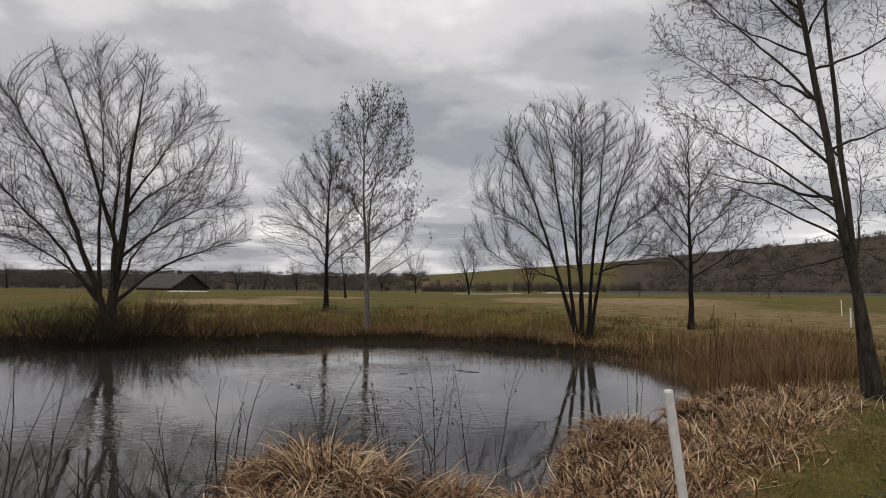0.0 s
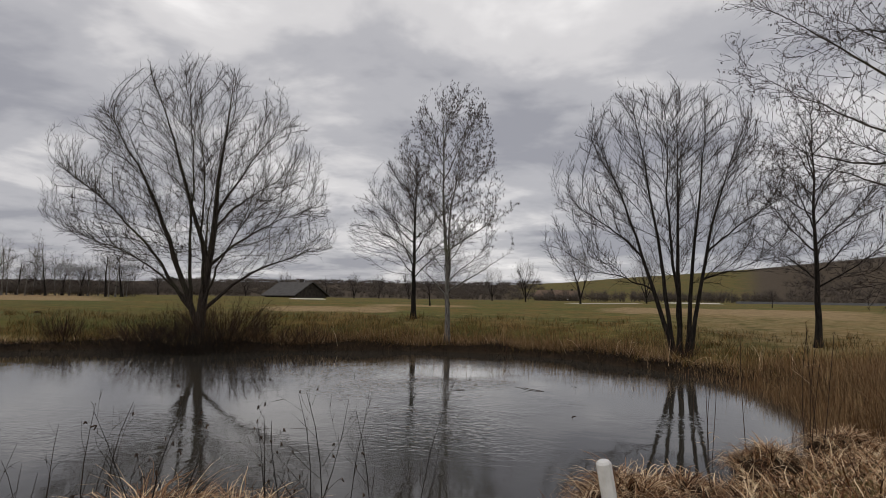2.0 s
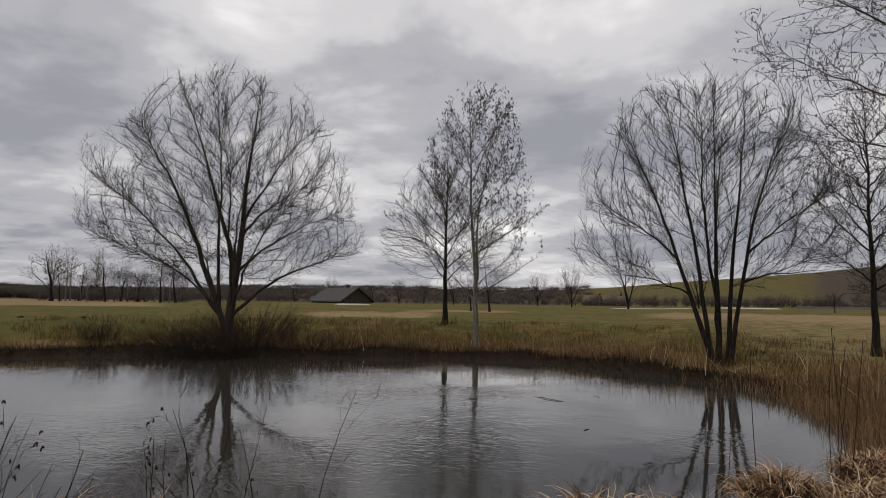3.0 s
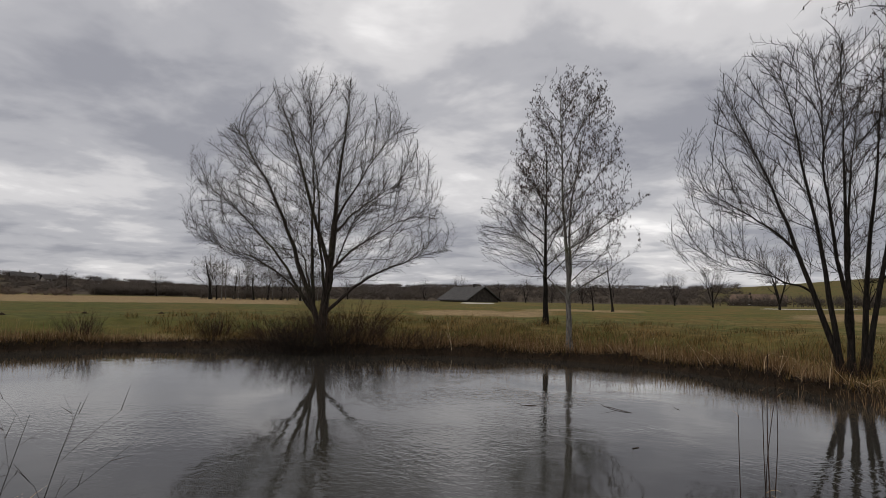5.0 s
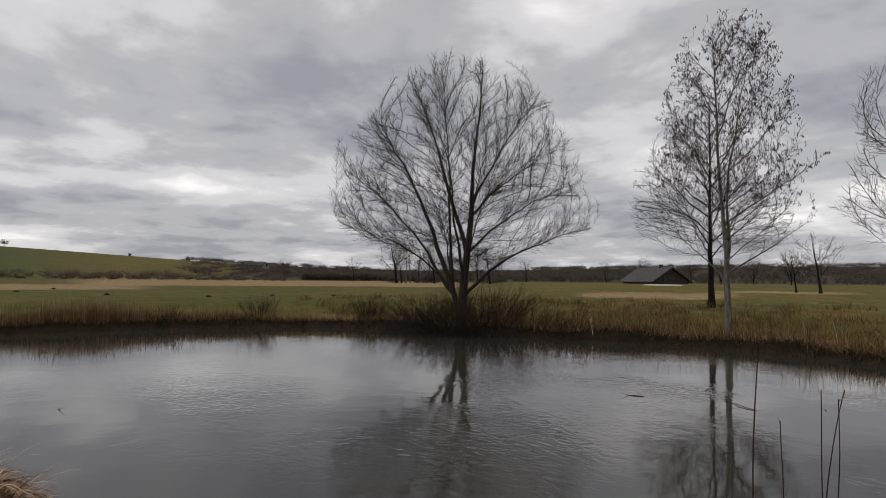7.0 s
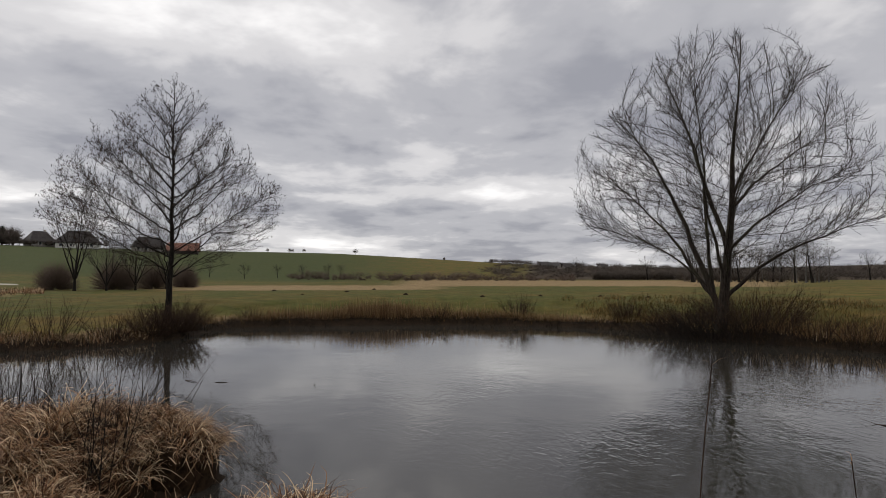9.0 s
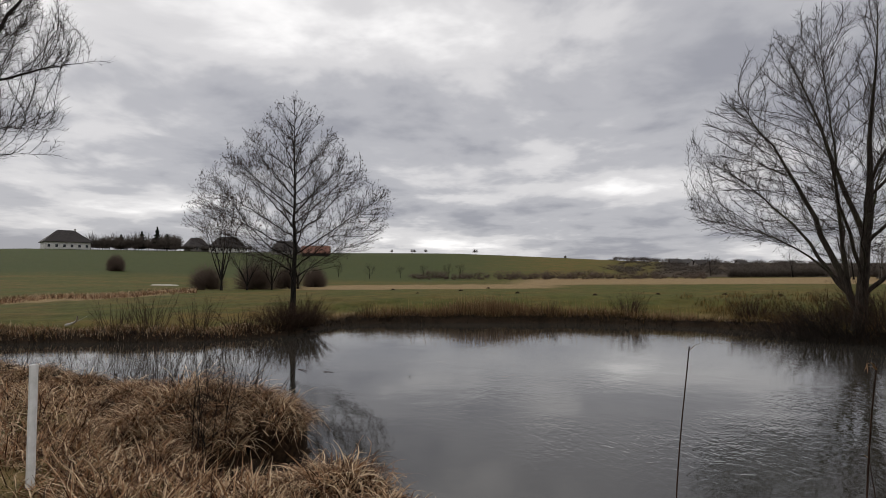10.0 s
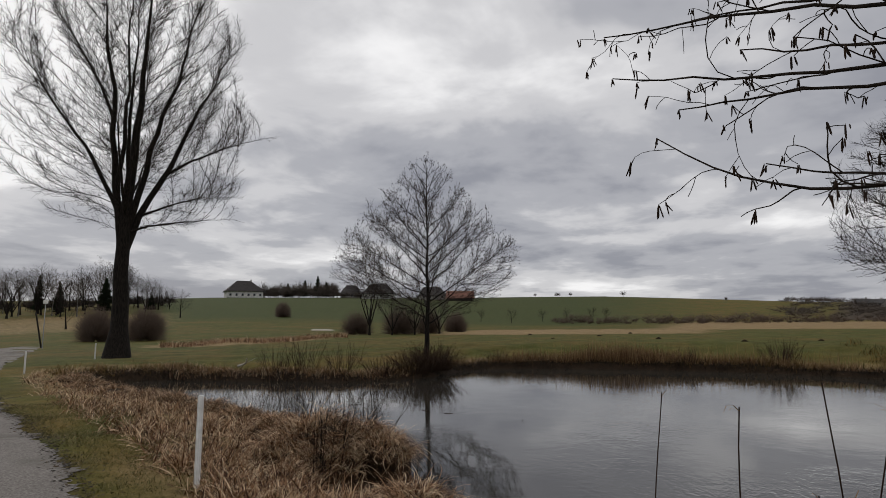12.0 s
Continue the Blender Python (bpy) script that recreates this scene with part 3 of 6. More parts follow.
def grown_tree(name, x, y, label, axis, stems, profile, bark, seed, wishes=900, step=0.3, kill=0.55, trop=0.12, inertia=0.7, jitter=0.16, low=1.5, lobes=0.12, off=(0, 0), shell=0.42, outward=0.3, lift=1.0, droop=-0.05,
               twigs=5.0, twig_len=(0.25, 0.6), shoots=2.5, twig_up=0.2, fine=1.0, pods=0.0, pod_size=0.08, pod_low=5.0, pod_fat=0.14, tip=0.006, thick=1.0, twig_mat=None, clear=None, boughs=(), sides=9, group="", whorl=(0, 2, 8, 1.0, 0.03)):
    """A bare winter tree whose branches fill its crown. axis: unit vector across the tree; stems: (from stem or -1, from height, across, deep, height of the tip, radius, arch);
    whorl: how many limbs stand round the trunk, from and to which height, their rise and radius;
    boughs: thin catkin-hung limbs, (from height, tip x, y, z, sag)."""
    global rng
    rng = np.random.default_rng(seed)
    root = thing(name, x, y, ground_z(x, y), label, "tree", group)
    ax = np.array([axis[0], axis[1]])
    dp = np.array([-axis[1], axis[0]])
    lines, radii = [], []
    for k, (src, z0, a, b, z1, r, arch) in enumerate(stems):
        if src < 0:
            start = np.array([*(0.12 * k ** 0.5 * unit(a * ax + b * dp + 1e-6)), -0.15]) if k else np.array([0, 0, -0.15])
        else:
            start = along(lines[src], z0)
        end = np.array([*(a * ax + b * dp), z1])
        lines.append(bend(start, end, arch, 16, 0.022 if src >= 0 else 0.009))
        s = np.linspace(0, 1, 16)
        R = 0.86 * r * ((1 - s) ** 1.3 * 0.95 + 0.05)
        if src < 0:
            R = R * (1 + 0.55 * np.exp(-np.maximum(lines[-1][:, 2] + 0.1, 0) / 0.28))
        else:
            R = np.minimum(R, 0.85 * np.interp(z0, lines[src][:, 2], radii[src]))
        radii.append(R)
    env = envelope(profile, lobes, seed, off)
    n_stem = len(lines)
    count, za, zb, rise, rw = whorl
    for k in range(count):
        f = (k + rng.uniform(0, 0.8)) / count
        start = along(lines[0], za + (zb - za) * f ** 0.9)
        th = 2.4 * k + rng.normal(0, 0.35)
        d = unit(np.array([math.cos(th), math.sin(th), rise * (0.75 + 0.7 * f) * rng.uniform(0.8, 1.25)]))
        t = np.linspace(0.2, 9, 60)
        ok = np.nonzero(env(start + t[:, None] * d))[0]
        reach = t[ok[-1]] * rng.uniform(0.8, 1.0) if len(ok) else 0.8
        end = start + d * reach
        if clear and clear(end[None])[0]:
            continue
        lines.append(bend(start, end, rng.normal(0.46, 0.06), 16, 0.03))
        radii.append(rw * min(1.0, 0.35 + reach / 4.5) * ((1 - np.linspace(0, 1, 16)) ** 1.1 * 0.9 + 0.1))
    rmax, z0, z1 = 1.25 * max(r for _, r in profile), profile[0][0], profile[-1][0]
    m = wishes * 9
    th, q = rng.uniform(0, 6.28, m), rng.uniform(0, 1, m) ** shell
    wish = np.stack([np.cos(th) * q * rmax + off[0], np.sin(th) * q * rmax + off[1], z0 + (z1 - z0) * rng.uniform(0, 1, m) ** lift], 1)
    wish = wish[env(wish)]
    if clear:
        wish = wish[~clear(wish)]
    wish = wish[:wishes]
    heart = np.array([off[0], off[1], z0 + 0.12 * (z1 - z0)])
    pos, par, stem = colonise(lines, wish, step, kill, trop, inertia, jitter, low, outward, heart, droop)
    n = len(pos)
    rad = np.zeros(n)
    kids = [[] for _ in range(n)]
    for i in range(n - 1, -1, -1):
        r = max(rad[i], tip ** 2.3)
        rad[i] = r ** (1 / 2.3)
        if par[i] >= 0:
            rad[par[i]] += r
            kids[par[i]].append(i)
    rad *= thick
    chains, owner = [], []
    def follow(first, limb):
        todo = [(first, limb)]
        while todo:
            i, lim = todo.pop()
            line = [par[i], i]
            while True:
                nxt = [k for k in kids[line[-1]] if stem[k] < 0]
                if not nxt:
                    break
                nxt.sort(key=lambda k: -rad[k])
                todo += [(k, lim) for k in nxt[1:]]
                line.append(nxt[0])
            chains.append(line)
            owner.append(lim)
    limbs = 0
    for i in range(n):
        if stem[i] < 0 and stem[par[i]] >= 0:
            follow(i, limbs)
            limbs += 1
    owner = np.array(owner)
    size = np.array([len(c) for c in chains])
    for k, (P, R) in enumerate(zip(lines, radii)):
        b = Build()
        tubes(P[None], R[None], sides if k == 0 else 7 if k < n_stem else 5, b)
        if k == 0:
            bole = part("trunk", b, bark, root)
        elif k < n_stem:
            part("stem", b, bark, root)
        else:
            part("limb", b, bark, bole)
    lines8 = np.stack([resample(pos[c], 8) for c in chains])
    base_r = np.array([min(rad[c[1]], 0.75 * (np.interp(pos[c[0]][2], lines[stem[c[0]]][:, 2], radii[stem[c[0]]]) if stem[c[0]] >= 0 else 1.0)) for c in chains])
    R8 = np.stack([np.linspace(b, min(tip * thick, b), 8) for b in base_r])
    big = np.bincount(owner, weights=size, minlength=limbs) >= 14
    owner = np.where(big[owner], owner, limbs)
    for lim in list(np.nonzero(big)[0]) + [limbs]:
        b = Build()
        mine = np.nonzero(owner == lim)[0]
        if not len(mine):
            continue
        for K, pick in ((4, mine[size[mine] <= 5]), (8, mine[size[mine] > 5])):
            if len(pick):
                P = lines8 if K == 8 else lines8[:, [0, 2, 5, 7]]
                R = R8 if K == 8 else R8[:, [0, 2, 5, 7]]
                tubes(P[pick], R[pick], 5 if K == 8 else 3, b)
        if lim < limbs:
            part("limb", b, bark, bole)
        else:
            tagged(part("branchwork", b, bark, bole), kind="stuff")
    # fine twigs on all thin wood
    T8 = unit(np.gradient(lines8, axis=1))
    L = np.linalg.norm(np.diff(lines8, axis=1), axis=2).sum(1)
    cnt = np.maximum((twigs * L + rng.random(len(L))).astype(int), 2)
    who, s, at, d, r = sprout(lines8, T8, R8, cnt, 0.12, 1.0, 50)
    ok = r < 0.03
    at, d, s = at[ok], d[ok], s[ok]
    sP = np.stack(lines)
    cs = (twigs * 0.6 * np.linalg.norm(np.diff(sP, axis=1), axis=2).sum(1)).astype(int)
    w2, s2, at2, d2, r2 = sprout(sP, unit(np.gradient(sP, axis=1)), np.stack(radii), cs, 0.35, 1.0, 42)
    at, d = np.vstack([at, at2[r2 < 0.04]]), np.vstack([d, d2[r2 < 0.04]])
    d = unit(d + 0.2 * unit(at - heart) + np.array([0, 0, 0.5 * twig_up]))
    Lt = fit_length(at, d, rng.uniform(*twig_len, len(at)), env, 0.45)
    P3, T3 = grow(at, d, Lt, 3, twig_up, 0.13)
    R3 = 0.0044 * fine * np.ones((len(at), 1)) * np.array([1.0, 0.8, 0.45])
    tw = Build()
    tubes(P3, R3, 3, tw)
    c4 = np.maximum((shoots * Lt / 0.4 + rng.random(len(Lt))).astype(int), 1)
    w4, s4, at4, d4, _ = sprout(P3, T3, R3, c4, 0.15, 1.0, 36)
    e4 = at4 + unit(d4 + 0.1 * unit(at4 - heart) + np.array([0, 0, 0.7 * twig_up])) * rng.uniform(0.1, 0.34, (len(at4), 1)) * twig_len[1] / 0.6
    spikes(at4, e4, np.full(len(at4), 0.0038 * fine), tw)
    crown = tagged(part("crown", tw, twig_mat or TWIG, root, "fine bare twigs"), kind="stuff")
    if pods:
        tips = np.vstack([P3[:, -1], e4])
        pick = tips[rng.random(len(tips)) < pods * ease(pod_low - 1.5, pod_low + 1.5, tips[:, 2])]
        pick = np.repeat(pick, 3, 0) + rng.normal(0, pod_size * 0.35, (len(pick) * 3, 3))
        pb = Build()
        buds(pick, rng.uniform(0.6, 1.3, len(pick)) * pod_size, np.full(len(pick), pod_size * pod_fat), pb)
        tagged(part("catkin_cover", pb, CATKIN, crown, "small dark hanging catkins"), kind="stuff")
    for z0, tx, ty, tz, sag in boughs:
        P = bend(along(lines[0], z0), (tx, ty, tz), 0.5, 14, 0.018)
        P[:, 2] -= 4 * sag * np.linspace(0, 1, 14) * (1 - np.linspace(0, 1, 14))
        R = np.linspace(0.0062, 0.0016, 14)
        b, cat = Build(), Build()
        tubes(P[None], R[None], 6, b)
        ln = np.linalg.norm(np.diff(P, axis=0), axis=1).sum()
        w2, s2, at, d, r = sprout(P[None], unit(np.gradient(P, axis=0))[None], R[None], np.array([int(8 * ln)]), 0.3, 0.97, 42)
        d[:, 2] = 0.55 * d[:, 2] + 0.1
        L2 = rng.uniform(0.1, 0.4, len(at)) * (1.2 - 0.75 * s2)
        P2, T2 = grow(at, d, L2, 7, 0.0, 0.2)
        R2 = np.minimum(r * 0.55, 0.0021)[:, None] * np.linspace(1, 0.6, 7)
        tubes(P2, R2, 4, b)
        w3, s3, at3, d3, r3 = sprout(P2, T2, R2, np.maximum((L2 * 15).astype(int), 1), 0.25, 1.0, 50)
        P3, T3 = grow(at3, d3, rng.uniform(0.025, 0.075, len(at3)), 4, -0.5, 0.15)
        tubes(P3, np.full((len(at3), 4), 0.0011), 3, b)
        tips = np.vstack([P2[:, -1], P3[rng.random(len(P3)) < 0.45, -1], P[-1:]])
        tips = np.repeat(tips, 3, 0) + rng.normal(0, 0.0025, (3 * len(tips), 3))
        buds(tips, rng.uniform(0.014, 0.04, len(tips)), rng.uniform(0.0018, 0.003, len(tips)), cat, drop=1.6)
        part("limb", b, TWIG, bole)
        tagged(part("catkin_cover", cat, CATKIN, crown, "small dark hanging catkins"), kind="stuff")
    return root


# ---- the trees round the pond ----
grown_tree("willow_tree", -14.3, 20.0, "bare spreading multi-stemmed willow at the water's edge", (0.7, 0.71),
           [(-1, 0, 0.9, 0.0, 10.9, 0.25, 0.5), (0, 3.0, -2.2, 0.3, 11.0, 0.12, 0.55), (0, 0.55, -3.7, -0.4, 8.8, 0.15, 0.66), (2, 1.3, -5.0, 0.5, 6.6, 0.09, 0.62), (2, 1.6, -4.8, -0.8, 4.2, 0.06, 0.75),
            (0, 1.2, 5.3, 0.2, 4.1, 0.1, 0.8), (0, 3.0, 4.3, -0.6, 5.7, 0.075, 0.66), (0, 4.6, 3.8, 0.8, 7.4, 0.07, 0.62), (0, 5.0, 2.8, -0.4, 9.2, 0.07, 0.56), (2, 1.5, -0.8, -0.3, 10.6, 0.09, 0.58),
            (0, 1.6, 0.8, 3.6, 8.4, 0.08, 0.6), (0, 1.8, -0.5, -3.6, 8.2, 0.08, 0.6), (0, 1.4, 1.6, -4.6, 5.2, 0.07, 0.7), (2, 1.2, -1.8, 4.6, 5.6, 0.07, 0.68)],
           [(2.3, 1.6), (3.0, 4.0), (3.8, 5.2), (4.8, 5.3), (6.2, 4.9), (8.0, 4.0), (9.6, 3.0), (10.4, 2.1), (11.0, 1.1), (11.4, 0.3)], BARK_WILLOW, 11, wishes=3400, step=0.26, kill=0.33, trop=0.34, inertia=1.1,
           low=2.2, lobes=0.09, twigs=10.2, twig_len=(0.25, 0.62), shoots=2.6, fine=1.2, tip=0.007, jitter=0.14, thick=1.3, outward=0.42, twig_up=0.3)
grown_tree("alder_tree", -9.25, 30.4, "slender bare alder with a straight dark trunk", (1, 0), [(-1, 0, 0.05, 0.0, 9.4, 0.17, 0.5)],
           [(2.0, 0.6), (3.0, 2.9), (4.6, 3.2), (6.4, 2.6), (8.2, 1.6), (9.6, 0.4)], BARK_DARK, 21, wishes=1700, step=0.26, kill=0.35, trop=0.42, inertia=1.1, low=1.9, lobes=0.12, off=(-0.4, 0),
           twigs=9.0, twig_len=(0.25, 0.55), shoots=2.2, fine=1.3, tip=0.0065, pods=0.05, pod_low=6.0, thick=1.2, whorl=(30, 2.0, 9.0, 1.0, 0.036), outward=0.4)
grown_tree("alder_tree", -5.55, 24.7, "tall bare alder with pale trunk and catkin-laden crown", (1, 0.1),
           [(-1, 0, -0.35, 0.0, 11.0, 0.145, 0.5), (0, 2.5, 0.75, 0.4, 10.2, 0.07, 0.56), (0, 3.9, 2.9, 0.4, 6.0, 0.045, 0.5), (0, 2.2, 2.7, -0.5, 3.9, 0.045, 0.5), (0, 2.0, -1.8, -0.6, 3.9, 0.04, 0.55)],
           [(2.0, 0.6), (3.0, 2.2), (4.6, 2.3), (6.4, 1.9), (8.0, 2.0), (9.6, 1.75), (10.6, 1.0), (11.2, 0.3)], BARK_GREY, 22, wishes=1500, step=0.25, kill=0.33, trop=0.35, inertia=1.1, low=2.2, lobes=0.2,
           twigs=9.3, twig_len=(0.2, 0.5), shoots=2.0, fine=1.05, tip=0.006, pods=0.34, pod_size=0.09, pod_low=5.0, thick=1.2, whorl=(26, 2.4, 10.5, 1.0, 0.03), lift=0.72)
grown_tree("maple_tree", 3.3, 22.3, "bare vase-shaped tree of several dark stems", (1, -0.05),
           [(-1, 0, 0.05, 0.0, 8.9, 0.115, 0.5), (-1, 0, -2.9, 0.2, 8.2, 0.11, 0.6), (-1, 0, -1.4, -0.3, 8.8, 0.1, 0.66), (-1, 0, 1.0, 0.2, 8.6, 0.1, 0.64), (-1, 0, 2.2, -0.3, 8.0, 0.095, 0.7),
            (0, 0.9, 0.3, 2.4, 8.2, 0.08, 0.62), (0, 0.9, -0.4, -2.2, 8.0, 0.08, 0.62), (1, 2.2, -3.9, 0.3, 2.9, 0.045, 1.1), (1, 3.4, -4.1, -0.4, 5.6, 0.045, 0.62), (4, 2.6, 3.3, 0.3, 3.0, 0.045, 1.0), (4, 3.5, 3.4, -0.2, 5.4, 0.045, 0.65)],
           [(2.2, 1.8), (2.8, 3.5), (4, 4.0), (6, 3.9), (7.6, 3.2), (8.6, 2.2), (9.4, 0.5)], BARK_DARK, 31, wishes=2400, step=0.26, kill=0.33, trop=0.5, inertia=1.0, low=2.4, droop=-0.25, lobes=0.1, off=(-0.4, 0),
           twigs=10.2, twig_len=(0.25, 0.55), shoots=2.4, twig_up=0.45, fine=1.15, tip=0.006, thick=1.3, outward=0.35)
grown_tree("alder_tree", 7.9, 24.3, "small bare meadow tree with a dark trunk", (1, 0), [(-1, 0, 0.0, 0.0, 8.8, 0.14, 0.5)],
           [(1.8, 0.6), (2.8, 2.3), (4.5, 2.6), (6.4, 2.0), (8, 1.1), (9.1, 0.3)], BARK_DARK, 32, wishes=1300, step=0.26, kill=0.34, trop=0.4, inertia=1.1, low=1.9, lobes=0.15,
           twigs=9.8, twig_len=(0.22, 0.5), shoots=2.0, fine=1.2, tip=0.006, thick=1.2, whorl=(26, 1.9, 8.4, 1.1, 0.034), outward=0.4)
grown_tree("alder_tree", 6.07, 9.4, "bare multi-stemmed alder hung with catkins beside the path", (1, 0),
           [(-1, 0, -2.1, 0.1, 12.6, 0.1, 0.5), (-1, 0, -0.45, 0.7, 12.0, 0.08, 0.5), (-1, 0, 1.5, 0.1, 11.0, 0.08, 0.52), (0, 2.9, -2.7, 1.0, 5.0, 0.03, 0.56), (0, 2.4, -2.5, 1.4, 3.9, 0.028, 0.6), (0, 2.2, -2.0, 1.2, 1.8, 0.022, 0.75),
            (0, 3.6, -2.9, 0.9, 6.2, 0.03, 0.54), (0, 4.6, -2.9, 1.0, 7.6, 0.03, 0.52), (1, 2.6, -1.6, 2.4, 4.4, 0.026, 0.6), (1, 3.8, -1.6, 2.2, 6.4, 0.026, 0.56), (1, 2.0, 1.2, 2.2, 4.2, 0.026, 0.6), (0, 5.8, -2.8, 0.8, 8.8, 0.026, 0.52)],
           [(1.4, 0.9), (2.2, 1.7), (3.4, 2.2), (5.0, 2.5), (6.5, 2.5), (9, 2.2), (11.6, 1.3), (12.8, 0.3)], BARK_ALDER, 41, wishes=4400, lift=1.7, droop=-0.3, step=0.2, kill=0.24, trop=0.1, inertia=1.4, jitter=0.16, low=1.9, lobes=0.08, off=(-0.5, 0.6),
           twigs=9.5, twig_len=(0.16, 0.42), shoots=1.7, twig_up=0.0, fine=0.85, tip=0.0035, thick=1.0, pods=0.4, pod_size=0.042, pod_low=2.0, pod_fat=0.11,
           clear=lambda p: (p[:, 2] < 5.8) & (p[:, 1] < 0.75) & (p[:, 0] > -4.5) & (p[:, 0] < 3.0),
           boughs=[(2.25, -0.83, -0.97, 2.53, -0.02), (2.2, -0.83, -0.95, 2.40, 0.02), (2.1, -0.82, -0.78, 2.28, -0.02), (2.08, -0.67, -0.85, 2.16, 0.16), (2.3, -0.91, -0.72, 2.58, -0.02), (2.3, -0.75, -0.5, 2.55, 0.0), (1.98, -0.71, -0.6, 2.08, 0.04),
                   (2.2, -0.8, -0.62, 2.42, 0.02), (2.5, -0.8, -0.8, 2.72, 0.0)], whorl=(34, 2.6, 11.5, 0.5, 0.03))
grown_tree("alder_tree", -18.8, -0.8, "bare pyramid-shaped alder on a small headland", (-0.3, 0.95), [(-1, 0, 0.0, 0.0, 9.9, 0.165, 0.5)],
           [(1.9, 1.0), (2.7, 3.4), (3.8, 4.3), (5.2, 4.2), (6.6, 3.3), (7.9, 2.3), (9.0, 1.4), (9.8, 0.6), (10.3, 0.2)], BARK_DARK, 51, wishes=2900, step=0.26, kill=0.33, trop=0.45, inertia=1.1, low=1.6, lobes=0.07,
           twigs=9.8, twig_len=(0.22, 0.5), shoots=2.2, fine=1.1, tip=0.006, pods=0.2, pod_size=0.07, pod_low=3.0, thick=1.2, whorl=(46, 1.7, 9.4, 0.75, 0.036), outward=0.4, twig_up=0.3, lift=0.85)
grown_tree("poplar_tree", -19.2, -19.85, "very tall bare tree with a thick forked trunk", (-0.736, 0.677),
           [(-1, 0, 1.0, 0.0, 25.5, 0.6, 0.5), (0, 5.2, -2.0, 0.6, 24.8, 0.3, 0.66), (0, 7.0, 4.3, -0.8, 24.0, 0.26, 0.58), (0, 5.8, 6.2, 0.8, 21.0, 0.28, 0.6), (1, 8.4, -6.6, -0.6, 18.2, 0.17, 0.58), (0, 7.2, 6.2, -0.6, 8.4, 0.1, 0.85),
            (3, 8.2, 6.8, 1.0, 10.2, 0.1, 0.8), (3, 11.0, 8.6, 0.0, 14.4, 0.12, 0.66), (1, 14.0, -5.2, 0.4, 22.0, 0.12, 0.58), (1, 9.0, -0.4, -1.6, 24.6, 0.18, 0.55), (0, 7.4, 1.0, 5.0, 20.5, 0.2, 0.62), (0, 7.6, 0.2, -5.2, 20.0, 0.2, 0.62),
            (0, 8.5, 2.0, 6.6, 14.5, 0.13, 0.66), (0, 8.4, -1.0, -6.4, 14.0, 0.13, 0.66)],
           [(6.8, 1.6), (8.0, 4.4), (10, 5.6), (13.5, 6.8), (17.5, 6.7), (21, 5.4), (24, 3.6), (26.4, 0.8)], BARK_DARK, 61, wishes=3400, step=0.5, kill=0.62, trop=0.5, inertia=1.2, low=7.0, lobes=0.1, off=(0.0, 0.0),
           twigs=7.0, twig_len=(0.4, 0.95), shoots=2.6, twig_up=0.3, fine=2.0, tip=0.011, sides=14, thick=1.25, outward=0.4)
# ---- stakes ----
def stake(x, y, h, lean=(0, 0)):
    root = thing("marker_stake", x, y, ground_z(x, y), "white painted wooden marker stake leaning in the grass", "stake", "white marker stakes")
    b = Build()
    s = np.array([-0.25, h - 0.01, h])
    P = np.stack([s * lean[0], s * lean[1], s], 1)[None]
    tubes(P, np.array([[0.032, 0.032, 0.024]]), 8, b)
    i = b.n - 8
    b.add(P[0, -1:] + np.array([0, 0, 0.004]))
    b.t.append(np.array([[i + k, i + (k + 1) % 8, b.n - 1] for k in range(8)]))
    part("post", b, WHITE_POST, root, smooth=False)


stake(1.63, 3.95, 0.95, (-0.15, -0.12))
stake(-9.4, -13.7, 0.85)
stake(-17.4, -19.4, 0.85)
stake(14.9, 26.0, 0.85)
stake(21.3, 38.5, 1.0)


# ---- reeds, sedge and grass ----
def blades(base, h, az, lean, width, build, droop=0.3, segs=3, flat=1.0):
    """Flat tapering leaves of length h that rise from base and bend over."""
    n = len(base)
    full = lambda v: np.broadcast_to(np.asarray(v, float), (n,))[:, None]
    h, az, lean, width, droop, flat = map(full, (h, az, lean, width, droop, flat))
    t = np.linspace(0, 1, segs + 1)[None]
    kink = np.where(rng.random((n, 1)) < 0.3, 0.9 * (t > rng.uniform(0.3, 0.8, (n, 1))), 0.0) * np.minimum(droop, 1.0)
    th = np.minimum(np.arctan2(lean, flat) + 1.25 * droop * t ** 1.3 + kink, 2.4)
    mid = 0.5 * (th[:, 1:] + th[:, :-1])
    zero = np.zeros((n, 1))
    out = np.concatenate([zero, np.cumsum(np.sin(mid), 1)], 1) * h / segs
    up = np.concatenate([zero, np.cumsum(np.cos(mid), 1)], 1) * h / segs
    az = az + rng.normal(0, 0.35, (n, 1)) * t ** 2
    P = np.stack([base[:, :1] + np.cos(az) * out, base[:, 1:2] + np.sin(az) * out, base[:, 2:] + up], -1)
    turn = az + np.pi / 2 + rng.normal(0, 0.7, (n, 1))
    side = np.stack([np.cos(turn), np.sin(turn), rng.normal(0, 0.3, (n, 1)) + 0 * t], -1)
    w = (width * (1 - 0.9 * t ** 1.6) / 2)[..., None]
    v = np.stack([P - side * w, P + side * w], 2)
    i = np.arange(n * (segs + 1) * 2).reshape(n, segs + 1, 2)
    quads = np.stack([i[:, :-1, 0], i[:, :-1, 1], i[:, 1:, 1], i[:, 1:, 0]], -1).reshape(-1, 4)
    build.add(v, quads)


